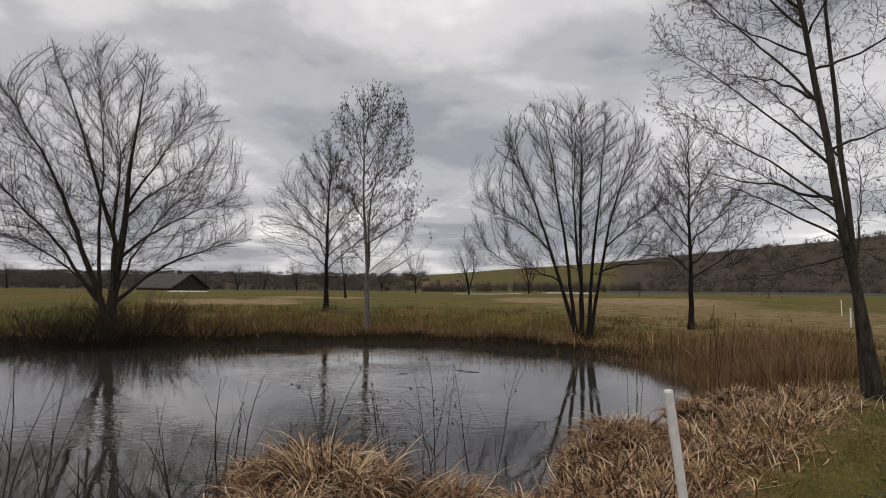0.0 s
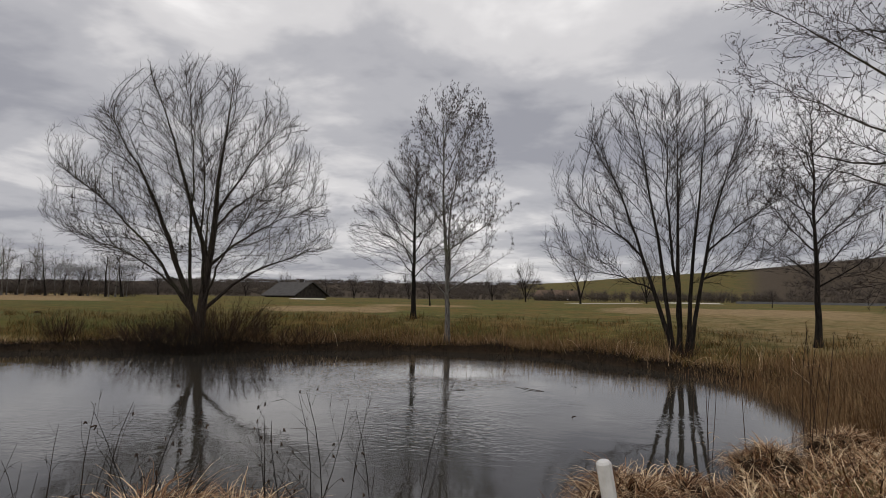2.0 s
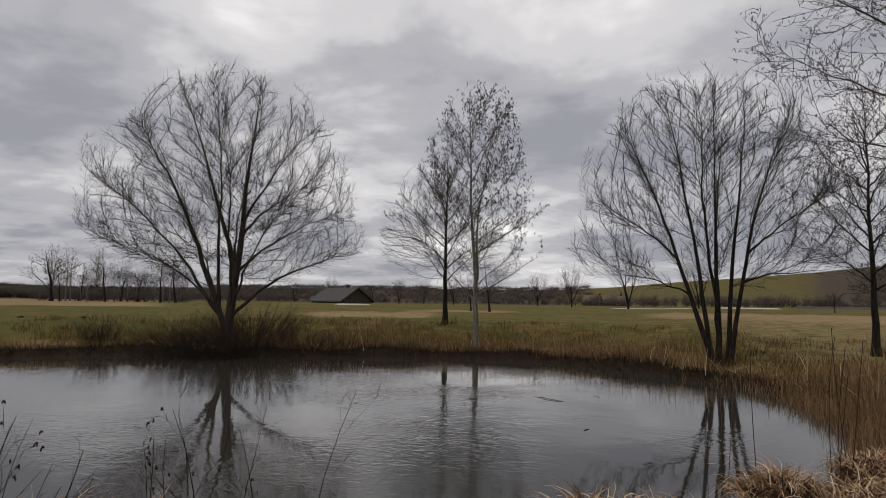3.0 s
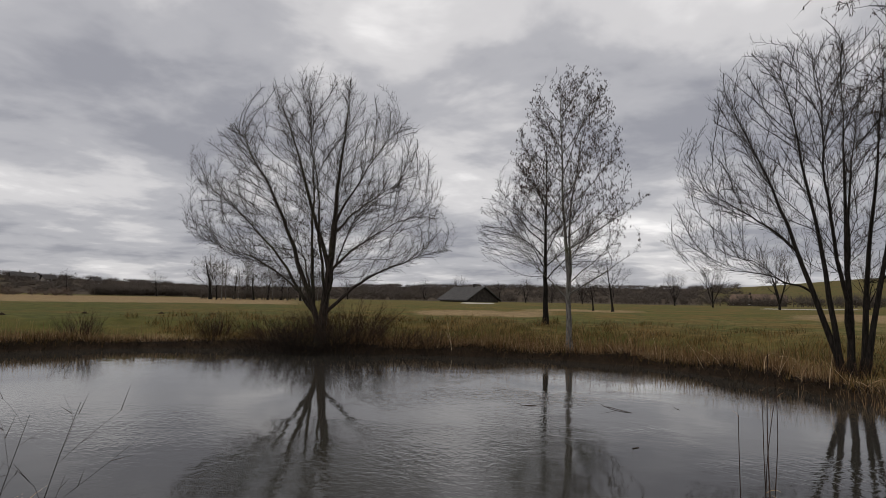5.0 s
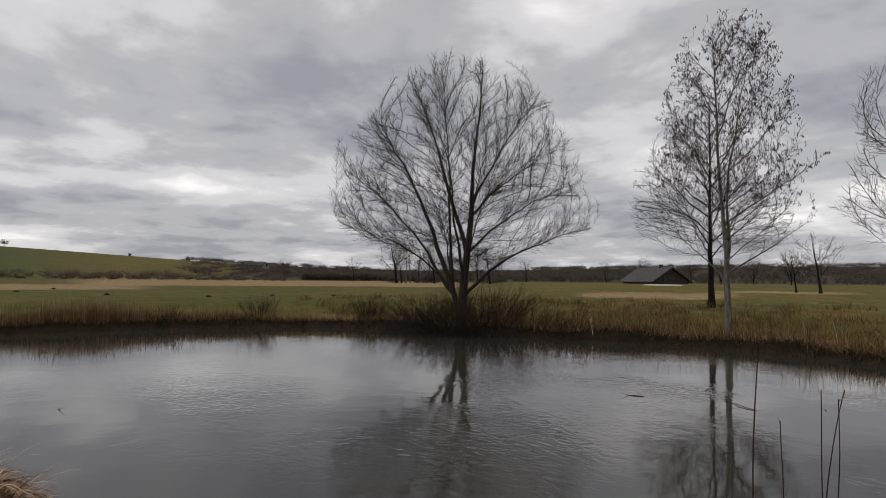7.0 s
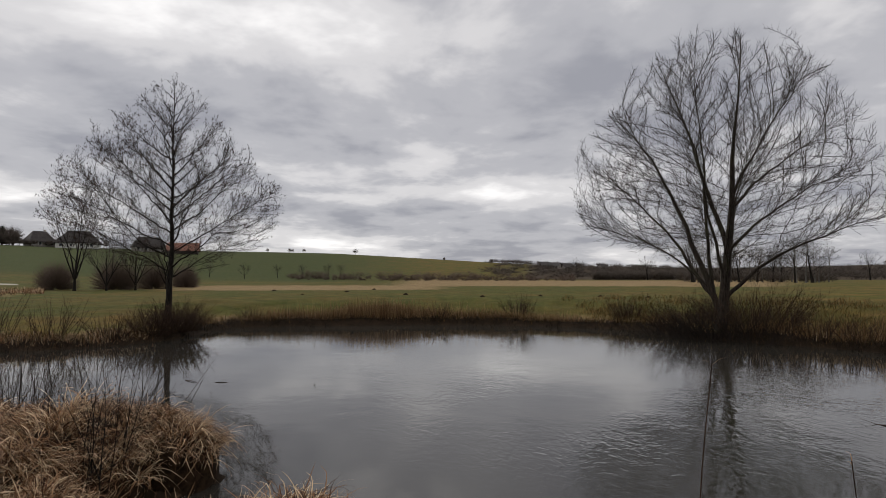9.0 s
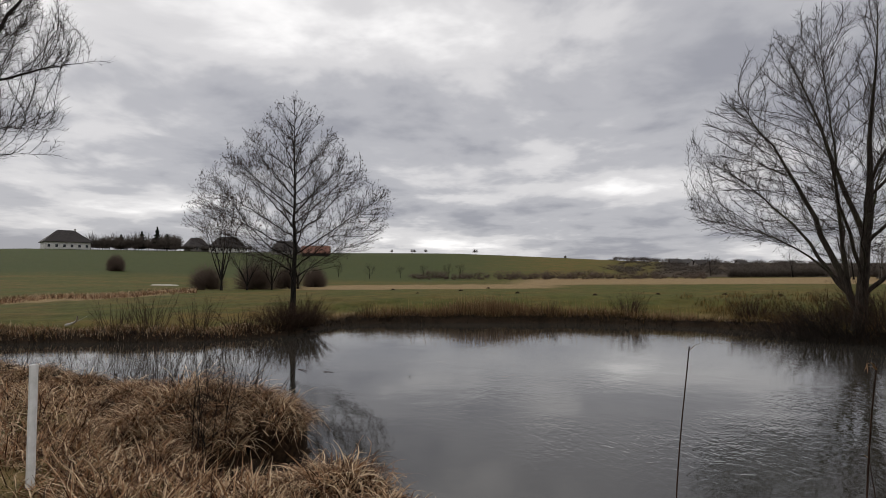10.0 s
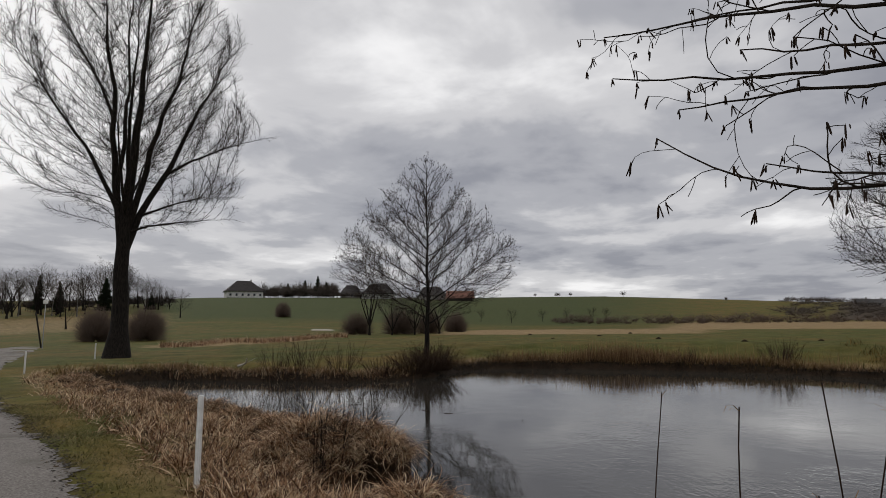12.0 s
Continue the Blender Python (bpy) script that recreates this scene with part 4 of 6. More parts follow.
def scatter(n, box, test):
    """Random ground points in a box that pass a test of x, y and shore distance."""
    out, have = [], 0
    while have < n:
        p = np.stack([rng.uniform(box[0], box[1], n * 3), rng.uniform(box[2], box[3], n * 3)], 1)
        d = pond_distance(p[:, 0], p[:, 1])
        p = p[test(p[:, 0], p[:, 1], d)]
        out.append(p)
        have += len(p)
        if not len(p):
            break
    p = np.concatenate(out)[:n]
    return np.column_stack([p, np.maximum(land(p[:, 0], p[:, 1]), -0.25) - 0.01])


def side_of_path(x, y):
    """Distance from the path's edge towards the pond."""
    e = np.array(EDGE, float)
    best = np.full(np.shape(x), -1e9)
    dist = np.full(np.shape(x), 1e9)
    for (ax, ay), (bx, by) in zip(e[:-1], e[1:]):
        ex, ey = bx - ax, by - ay
        L = math.hypot(ex, ey)
        t = np.clip(((x - ax) * ex + (y - ay) * ey) / L ** 2, 0, 1)
        dd = np.hypot(x - ax - t * ex, y - ay - t * ey)
        sg = (-(x - ax) * ey + (y - ay) * ex) / L
        best = np.where(dd < dist, np.sign(sg) * dd, best)
        dist = np.minimum(dist, dd)
    return best


def near_bank(x, y):
    return (side_of_path(x, y) < 6.5) & (x > -9.5) & (y < 11.2)


def stuff(name, build, mat, label, category):
    return tagged(part(name, build, mat), label, category, kind="stuff")


def tussock(x, y, r, h, n, seed):
    """A mound of old sedge: a thatch core darkened as gap shade under arching leaves that fall to all sides."""
    global rng
    rng = np.random.default_rng(seed)
    z0 = max(ground_z(x, y), -0.05)
    root = thing("sedge_tussock", x, y, z0, "rounded tussock of dry arching straw-coloured sedge", "sedge tussock", "sedge tussocks on the bank")
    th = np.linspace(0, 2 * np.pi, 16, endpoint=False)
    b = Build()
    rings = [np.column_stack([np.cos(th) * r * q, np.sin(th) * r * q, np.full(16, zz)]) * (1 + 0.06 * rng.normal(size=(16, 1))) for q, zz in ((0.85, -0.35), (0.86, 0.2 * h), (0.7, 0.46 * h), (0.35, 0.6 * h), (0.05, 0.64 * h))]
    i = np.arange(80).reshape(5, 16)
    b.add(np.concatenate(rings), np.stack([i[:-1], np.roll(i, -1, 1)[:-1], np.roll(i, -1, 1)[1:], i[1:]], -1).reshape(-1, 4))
    part("shade_core", b, THATCH_SHADE, root)
    tufts = max(int(n / 26), 6)
    ta, tq = rng.uniform(0, 6.28, tufts), np.sqrt(rng.uniform(0, 1, tufts))
    tl = rng.normal(0, 1.0, tufts)
    k = rng.integers(0, tufts, n)
    a, q = ta[k], tq[k]
    px, py = np.cos(a) * q * r * 0.85 + rng.normal(0, 0.04, n), np.sin(a) * q * r * 0.85 + rng.normal(0, 0.04, n)
    base = np.column_stack([px, py, 0.58 * h * (1 - 0.8 * q ** 3) - 0.02])
    out = a + tl[k] + rng.normal(0, 0.8, n)
    b = Build()
    blades(base, h * rng.uniform(0.4, 1.0, n), out, 0.1 + 0.6 * q, rng.uniform(0.006, 0.0135, n), b, droop=rng.uniform(0.7, 2.3, n), segs=5, flat=rng.uniform(0.5, 1.0, n))
    tagged(part("leaf_mass", b, STRAW, root), kind="stuff")


# colours the path's leaf litter and the painted shade under the far bank
DEAD_LEAF_AND_SHADE = blade_material("dead_leaves_and_bank_shade", [(0.2, (0.012, 0.008, 0.006)), (0.6, (0.035, 0.024, 0.015)), (0.92, (0.13, 0.088, 0.048))])
# thatch colour kept near black to stand for shade in the leaf gaps
THATCH_SHADE = plain_material("shaded_sedge_thatch", (0.012, 0.007, 0.004), (0.04, 0.024, 0.013), 0.95, 14.0, 0.1)
TUSSOCKS = [(-0.92, 3.95, 0.6, 0.62), (-0.42, 3.85, 0.5, 0.58), (-1.1, 4.92, 0.44, 0.5), (-1.4, 4.45, 0.44, 0.5), (-1.6, 4.75, 0.36, 0.42), (-0.62, 4.35, 0.42, 0.5), (1.6, 6.4, 0.46, 0.44), (1.25, 6.0, 0.34, 0.32), (2.05, 6.85, 0.4, 0.32), (0.42, 5.2, 0.16, 0.3),
            (0.05, 3.85, 0.32, 0.45), (-0.9, 3.2, 0.42, 0.4), (-1.5, 3.3, 0.36, 0.34), (-2.1, 2.3, 0.45, 0.34), (-2.8, 1.1, 0.55, 0.34),
            (-3.6, -0.3, 0.6, 0.38), (-4.4, -2.0, 0.65, 0.4), (-5.2, -3.7, 0.7, 0.4), (-5.8, -5.3, 0.7, 0.4), (-6.8, -7.4, 0.7, 0.4), (3.0, 8.2, 0.4, 0.36), (4.0, 9.4, 0.4, 0.34), (0.5, 4.3, 0.35, 0.3), (-7.9, -9.3, 0.7, 0.4)]
for k, (tx, ty, tr, th) in enumerate(TUSSOCKS):
    tussock(tx, ty, tr, th, int(2500 * tr + 400), 100 + k)


def bank_cover():
    """Fallen sedge straw on the near bank, then the mown verge beside the path."""
    global rng
    rng = np.random.default_rng(200)
    c = scatter(1100, (-11, 6.2, -13, 11), lambda x, y, d: near_bank(x, y) & (d > 0.2) & (np.hypot(x + 0.25, y - 4.75) > 0.7) & (side_of_path(x, y) > 1.0) & (d < 4.5) & (rng.random(len(d)) < np.exp(-np.hypot(x - 0.5, y - 5) / 7)))
    k = rng.integers(0, len(c), 36000)
    n = len(k)
    p = c[k] + np.column_stack([rng.normal(0, 0.13, (n, 2)), np.zeros(n)])
    p[:, 2] = np.maximum(land(p[:, 0], p[:, 1]), -0.05) - 0.01
    size, way, lie = rng.uniform(0.6, 1.25, len(c))[k], rng.uniform(0, 6.28, len(c))[k], rng.uniform(0.25, 1.0, len(c))[k]
    b = Build()
    blades(p, size * rng.uniform(0.12, 0.36, n), way + rng.normal(0, 1.1, n), rng.uniform(0.1, 1.1, n), rng.uniform(0.008, 0.018, n), b, droop=rng.uniform(0.1, 1.2, n), segs=3, flat=lie * rng.uniform(0.3, 1.2, n))
    stuff("sedge_straw", b, STRAW, "matted fallen straw of dry sedge on the bank", "dry sedge")
    p = scatter(42000, (-4, 9, -4, 12), lambda x, y, d: (side_of_path(x, y) > -0.02) & (side_of_path(x, y) < 1.9) & (d > 0.4) & (rng.random(len(d)) < 0.5 + 0.5 * (np.sin(x * 3.1 + y) * np.sin(y * 2.7 - x) > -0.1)))
    b = Build()
    n = len(p)
    blades(p, rng.uniform(0.03, 0.10, n), rng.uniform(0, 6.28, n), rng.uniform(0.2, 0.8, n), rng.uniform(0.004, 0.008, n), b, droop=0.5, segs=2, flat=rng.uniform(0.4, 1, n))
    stuff("verge_grass", b, LAWN_GRASS, "short worn green and yellow grass of the path verge", "grass")
    p = scatter(4500, (-8, 9, -8, 13), lambda x, y, d: (np.abs(side_of_path(x, y) + 0.02) < np.abs(rng.normal(0, 0.16, len(d)))))
    p[:, 2] += 0.03
    n = len(p)
    b = Build()
    blades(p, rng.uniform(0.02, 0.06, n), rng.uniform(0, 6.28, n), 2.0, rng.uniform(0.01, 0.03, n), b, droop=rng.uniform(0, 0.5, n), segs=2, flat=0.1)
    stuff("leaf_litter", b, DEAD_LEAF_AND_SHADE, "dark trodden leaf litter along the path edge", "leaf litter")


bank_cover()


def far_bank_cover():
    global rng
    rng = np.random.default_rng(210)
    far = lambda x, y, d: ~near_bank(x, y)
    # dead growth at the very edge of the water
    p = scatter(15000, (-25, 8, -15, 27), lambda x, y, d: far(x, y, d) & (d > 0.3) & (d < 1.4) & (rng.random(len(d)) < np.exp(-np.abs(d - 0.6) / 0.4)))
    n = len(p)
    b = Build()
    blades(p, rng.uniform(0.08, 0.32, n), rng.uniform(0, 6.28, n), rng.uniform(0.05, 0.9, n), rng.uniform(0.008, 0.018, n), b, droop=rng.uniform(0, 0.8, n), segs=3, flat=rng.uniform(0.4, 1, n))
    stuff("bank_edge_blades", b, STRAW, "dead brown grass and sedge along the waterline", "dry grass")
    # near-black blades that carry the undercut bank's shade in their colour
    p = scatter(17000, (-25, 8, -15, 27), lambda x, y, d: far(x, y, d) & (d > -0.12) & (d < 0.55))
    n = len(p)
    b = Build()
    blades(p, rng.uniform(0.08, 0.34, n), rng.uniform(0, 6.28, n), rng.uniform(0.05, 0.9, n), rng.uniform(0.012, 0.028, n), b, droop=rng.uniform(0, 1.2, n), segs=2, flat=rng.uniform(0.4, 1, n))
    stuff("bank_edge_blades", b, DEAD_LEAF_AND_SHADE, "dark blades standing in for the shade of the undercut bank", "dead growth")
    # rough meadow grass behind it
    c = scatter(2600, (-27, 16, -14, 34), lambda x, y, d: far(x, y, d) & (d > 0.3) & (d < 1 + rng.exponential(3.0, len(d))) & ((y > 18) | (x > 3) | (d < 1.1)) & (side_of_path(x, y) > 1))
    k = rng.integers(0, len(c), 46000)
    n = len(k)
    p = c[k] + np.column_stack([rng.normal(0, 0.22, (n, 2)), np.zeros(n)])
    p[:, 2] = land(p[:, 0], p[:, 1]) - 0.01
    p, k = p[p[:, 2] > 0.02], k[p[:, 2] > 0.02]
    n = len(k)
    b = Build()
    blades(p, rng.uniform(0.5, 1.3, len(c))[k] * rng.uniform(0.16, 0.46, n), rng.uniform(0, 6.28, len(c))[k] + rng.normal(0, 1, n), rng.uniform(0.1, 0.6, n), rng.uniform(0.009, 0.02, n), b, droop=rng.uniform(0, 0.9, n), segs=2)
    stuff("meadow_grass", b, ROUGH_GRASS, "tall rough winter meadow grass behind the bank", "grass")
    # reed beds
    b = Build()
    p = scatter(16000, (2, 13, 9.5, 22), lambda x, y, d: (d > -0.9) & (d < 2.8) & (side_of_path(x, y) > 1.6) & (y > 11.3 - 0.5 * (x - 4)) & (rng.random(len(d)) < np.exp(-np.abs(d - 0.4) / 0.9) * (1 - ease(14.5, 21, y)) * (0.35 + 0.65 * (np.sin(x * 2.1 + 1.7 * np.sin(y * 1.3)) * np.sin(y * 1.9) > -0.25))))
    n = len(p)
    blades(p, rng.uniform(0.25, 0.8, n) * (1 - 0.3 * ease(12, 20, p[:, 1])) + 0.4 * (rng.random(n) < 0.06), rng.uniform(0, 6.28, n), rng.normal(0.14, 0.2, n), rng.uniform(0.006, 0.014, n), b, droop=rng.uniform(0, 0.5, n), segs=3)
    stuff("reed_bed", b, REED, "dense brown winter reeds standing in the shallows", "reeds")
    b = Build()
    p = scatter(7500, (-26, -19, 1.5, 17), lambda x, y, d: (d > 0.22) & (d < 1.2) & (rng.random(len(d)) < 0.3 + 0.7 * np.exp(-((y - 7.5) / 4.0) ** 2)))
    n = len(p)
    blades(p, rng.uniform(0.15, 0.5, n) + 0.4 * (rng.random(n) < 0.06) + np.exp(-((p[:, 1] - 7.5) / 2.6) ** 2) * rng.uniform(0.1, 0.6, n), rng.uniform(0, 6.28, n), rng.normal(0.06, 0.12, n), rng.uniform(0.008, 0.016, n), b, droop=rng.uniform(0, 0.3, n), segs=3)
    stuff("reed_bed", b, REED, "fringe of pale brown reeds along the far shore", "reeds")
    b = Build()
    p = scatter(5200, (-14, 3, 19, 27), lambda x, y, d: (d > 0.28) & (d < 1.9) & (rng.random(len(d)) < np.exp(-np.maximum(d, 0) / 0.7)))
    n = len(p)
    blades(p, rng.uniform(0.2, 0.6, n) + 0.45 * (rng.random(n) < 0.12), rng.uniform(0, 6.28, n), rng.normal(0.1, 0.2, n), rng.uniform(0.007, 0.014, n), b, droop=rng.uniform(0, 0.4, n), segs=3)
    stuff("reed_bed", b, REED, "thin dry reeds before the meadow", "reeds")
    b = Build()
    p = scatter(260, (-12, 6.5, 11, 25), lambda x, y, d: (d > -0.05) & (d < 1.3) & ((y > 17) | (x > 3)) & (side_of_path(x, y) > 2))
    n = len(p)
    blades(p, rng.uniform(0.5, 1.15, n), rng.uniform(0, 6.28, n), np.abs(rng.normal(0.2, 0.7, n)), rng.uniform(0.012, 0.02, n), b, droop=np.where(rng.random(n) < 0.4, 1.2, 0.15), segs=4)
    stuff("reed_stalks", b, STRAW, "broken pale reed stalks leaning on the bank", "reeds")
    b = Build()
    p = scatter(5000, (-16.5, -9, -14, 1), lambda x, y, d: (d > 0.0) & (d < 1.6) & (side_of_path(x, y) > 6))
    n = len(p)
    blades(p, rng.uniform(0.12, 0.36, n), rng.uniform(0, 6.28, n), rng.normal(0.3, 0.3, n), rng.uniform(0.009, 0.018, n), b, droop=rng.uniform(0.2, 1.3, n), segs=3)
    stuff("reed_bed", b, STRAW, "pale dry sedge and dead stalks round the inlet", "reeds")


far_bank_cover()


# ---- shrubs and saplings ----
def shrub(name, x, y, h, spread, stems, seed, label, lean=(0, 0), pods=0.0, r=0.009, twigs=5.0, fine=1.0, z=None, group="", foot=0.12, shoots=1.2, category="shrub", even=0.6, dark=False):
    global rng
    rng = np.random.default_rng(seed)
    root = thing(name, x, y, ground_z(x, y) if z is None else z, label, category, group)
    a = rng.uniform(0, 6.28, stems)
    q = np.sqrt(rng.uniform(0, 1, stems))
    base = np.stack([np.cos(a) * q * foot, np.sin(a) * q * foot, np.full(stems, -0.08)], 1)
    d = np.stack([np.cos(a) * q * spread + lean[0], np.sin(a) * q * spread + lean[1], np.ones(stems)], 1)
    L = h * rng.uniform(even, 1.05, stems)
    P, T = grow(base, d, L, 8, 0.15, 0.06)
    R = r * rng.uniform(0.7, 1.2, (stems, 1)) * (1 - 0.8 * np.linspace(0, 1, 8))
    tw = Build()
    tips = []
    if stems <= 14:
        for k in range(stems):
            b = Build()
            tubes(P[k:k + 1], R[k:k + 1], 6, b)
            part("stem", b, BARK_DARK, root)
    else:
        b = Build()
        tubes(P, R, 4, b)
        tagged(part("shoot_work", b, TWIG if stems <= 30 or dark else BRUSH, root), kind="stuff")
    c = np.maximum((twigs * L).astype(int), 1)
    par, s, at, d2, rr = sprout(P, T, R, c, 0.25, 1.0, 38)
    L2 = L[par] * 0.34 * (1.1 - 0.7 * s) * rng.uniform(0.5, 1.3, len(par))
    P2, T2 = grow(at, d2, L2, 4, 0.25, 0.12)
    R2 = np.minimum(rr * 0.6, 0.0032 * fine)[:, None] * np.array([1, 0.85, 0.7, 0.45])
    tubes(P2, R2, 3, tw)
    tips = P2[:, -1]
    if shoots:
        c = np.maximum((shoots * L2 / 0.2).astype(int), 1)
        par, s, at, d3, rr = sprout(P2, T2, R2, c, 0.2, 1.0, 40)
        e = at + d3 * (rng.uniform(0.06, 0.2, len(par)) * h * 0.5)[:, None]
        spikes(at, e, np.full(len(par), 0.0018 * fine), tw)
        tips = np.vstack([tips, e])
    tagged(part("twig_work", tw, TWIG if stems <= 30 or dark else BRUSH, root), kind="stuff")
    if pods:
        pick = np.repeat(tips[rng.random(len(tips)) < pods], 2, 0)
        pb = Build()
        buds(pick, rng.uniform(0.018, 0.032, len(pick)), np.full(len(pick), 0.005), pb)
        tagged(part("catkin_cover", pb, CATKIN, root), kind="stuff")
    return root


# slender saplings on the near tussocks: place, height of the top, stems, catkins
for k, (sx, sy, top, n, pod) in enumerate([(-0.74, 3.86, 1.66, 2, 0.5), (-0.47, 4.44, 1.68, 3, 0.45), (-0.2, 4.42, 1.62, 3, 0.1), (-0.08, 4.48, 1.58, 2, 0.06), (0.22, 4.64, 1.74, 2, 0.0)]):
    sz = max(ground_z(sx, sy), 0.12)
    shrub("sapling", sx, sy, (top - sz) * 1.04, 0.13, n, 300 + k, "thin bare sapling rising from the sedge bank" if pod < 0.4 else "thin bare alder sapling with dark catkins on the sedge bank",
          pods=pod, r=0.0068, twigs=8 if pod > 0.3 else 6, fine=1.15, group="saplings on the near bank", category="sapling", z=sz, even=0.8, foot=0.1)
shrub("willow_shrub", -2.2, 2.6, 1.75, 0.24, 16, 310, "bare dark willow shoots at the pond edge", lean=(0.1, 0.0), r=0.0062, twigs=2, foot=0.32, shoots=0.5)
shrub("willow_shrub", -1.6, 3.1, 1.15, 0.3, 7, 311, "thin leaning willow shoots on the bank", lean=(0.34, 0.2), r=0.004, twigs=3, foot=0.25, shoots=0.6)
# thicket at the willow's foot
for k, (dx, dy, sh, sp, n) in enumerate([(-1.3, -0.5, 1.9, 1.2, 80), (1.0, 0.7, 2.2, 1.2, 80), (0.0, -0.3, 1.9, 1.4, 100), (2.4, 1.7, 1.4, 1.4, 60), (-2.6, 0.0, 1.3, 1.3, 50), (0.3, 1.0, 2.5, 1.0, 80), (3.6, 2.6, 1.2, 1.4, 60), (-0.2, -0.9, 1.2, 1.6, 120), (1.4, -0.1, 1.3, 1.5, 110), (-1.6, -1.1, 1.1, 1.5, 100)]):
    # four clumps take the darker twig colour as shade under the willow
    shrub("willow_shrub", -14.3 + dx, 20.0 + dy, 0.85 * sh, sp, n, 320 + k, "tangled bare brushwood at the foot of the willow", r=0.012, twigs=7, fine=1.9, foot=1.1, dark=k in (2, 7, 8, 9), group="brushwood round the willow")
# bush below the pyramid alder and brush round the inlet
for k, (bx, by, sh, sp, n) in enumerate([(-17.4, -0.2, 1.5, 1.1, 160), (-16.6, -0.6, 1.3, 1.1, 120), (-18.2, 0.0, 1.2, 1.1, 120), (-15.4, -1.6, 1.1, 0.8, 46), (-15.0, -3.2, 1.5, 0.6, 32), (-14.8, -4.8, 1.7, 0.5, 32),
                                         (-14.9, -6.3, 1.2, 0.5, 31)]):
    shrub("bank_bush", bx, by, sh, sp, n, 340 + k, "dense bare brown bush hanging over the water" if k < 3 else "thin bare brown bush beside the inlet", r=0.011, twigs=5, fine=2.0, foot=0.5, group="bushes on the headland")
for k, (bx, by, sh, n) in enumerate([(-19.9, 19.0, 1.3, 90), (-22.6, 14.6, 1.3, 80), (-22.9, 10.5, 0.9, 50), (-23.2, 1.6, 0.8, 40)]):
    shrub("bank_bush", bx, by, sh, 0.8, n, 360 + k, "low bare brown bush on the far bank", r=0.011, twigs=5, fine=2.0, foot=0.5, group="bushes on the far bank")
for k, (bx, by, sh, n) in enumerate([(-4.9, -1.9, 1.25, 26), (-5.6, -3.6, 1.2, 20), (-4.5, -1.0, 1.3, 30), (-4.3, 0.0, 1.2, 30), (-3.9, 0.7, 1.4, 30), (-3.4, 1.5, 1.4, 30), (-2.9, 2.3, 1.45, 30), (-2.4, 3.3, 1.4, 30), (-1.85, 4.1, 1.35, 26)]):
    shrub("willow_shrub", bx, by, sh, 0.85, n, 370 + k, "sparse bare shoots along the sedge bank", r=0.0085, twigs=3, foot=0.35, group="shoots along the inlet", shoots=0.8)
shrub("root_brush", 3.3, 22.2, 0.9, 0.5, 60, 380, "straw and brush round the foot of the multi-stemmed tree", r=0.01, twigs=4, fine=1.8, foot=0.5)


def reed_stalk(x, y, h, lean, seed):
    global rng
    rng = np.random.default_rng(seed)
    root = thing("reed_stalk", x, y, -0.2, "single dark dead reed stalk standing in shallow water", "reed", "reed stalks by the path")
    P, T = grow(np.array([[0, 0, 0.0]]), np.array([[lean[0], lean[1], 1.0]]), np.array([h + 0.2]), 12, 0.0, 0.014)
    b = Build()
    tubes(P, np.linspace(0.0055, 0.0032, 12)[None], 6, b)
    part("stalk", b, CATKIN, root)
    b = Build()
    top = P[0, -1]
    blades(np.repeat(top[None], 2, 0) - np.array([0, 0, 0.02]), np.array([0.06, 0.13]), rng.uniform(0, 6.28, 2), 0.5, 0.006, b, droop=0.9, segs=3, flat=0.6)
    blades(np.repeat(P[:, 4], 1, 0), np.array([0.22]), rng.uniform(0, 6.28, 1), 0.9, 0.009, b, droop=0.7, segs=3, flat=0.3)
    tagged(part("leaf", b, REED, root), kind="stuff")


reed_stalk(2.84, 8.46, 1.79, (0.0, 0.03), 401)
reed_stalk(3.62, 8.93, 1.85, (0.1, 0.02), 402)
reed_stalk(3.62, 9.36, 1.85, (0.0, 0.02), 403)
reed_stalk(3.86, 9.42, 1.95, (-0.16, -0.06), 404)
reed_stalk(3.7, 9.44, 1.72, (0.02, 0.02), 405)
reed_stalk(3.66, 9.3, 1.45, (0.02, 0.0), 406)
reed_stalk(2.45, 9.8, 1.12, (-0.02, 0.0), 407)
reed_stalk(2.6, 9.98, 1.36, (0.05, 0.05), 408)
reed_stalk(2.63, 9.96, 1.34, (0.0, 0.02), 409)
reed_stalk(2.66, 9.99, 1.3, (0.09, 0.03), 410)


# ---- the country round the pond ----
EYE = (3.0, 4.0, 2.15)


def on_bearing(az, el=None, dist=None, origin=EYE):
    """Ground point on a bearing, at a distance or where the land stands at that elevation."""
    a = radians(az)
    ux, uy = -math.sin(a), math.cos(a)
    if dist is None:
        r = np.linspace(30, 330, 600)
        z = land(origin[0] + ux * r, origin[1] + uy * r)
        e = np.degrees(np.arctan2(z - origin[2], r))
        ok = np.nonzero(e >= el)[0]
        dist = float(r[ok[0]]) if len(ok) else 200.0
    x, y = origin[0] + ux * dist, origin[1] + uy * dist
    return x, y, ground_z(x, y), dist


END = (6.92, 8.475, 2.234)
VASE = [(0, 0, 0, 0, 0, 10, 0.16, 0), (0.1, 0, 1.2, 0.4, 0.1, 8.4, 0.11, 0.4), (-0.1, 0, 1.2, -0.4, -0.1, 8.4, 0.11, 0.4), (0, 0.1, 1.4, -0.1, 0.4, 8.2, 0.1, 0.4), (0, -0.1, 1.4, 0.1, -0.4, 8.2, 0.1, 0.4)]
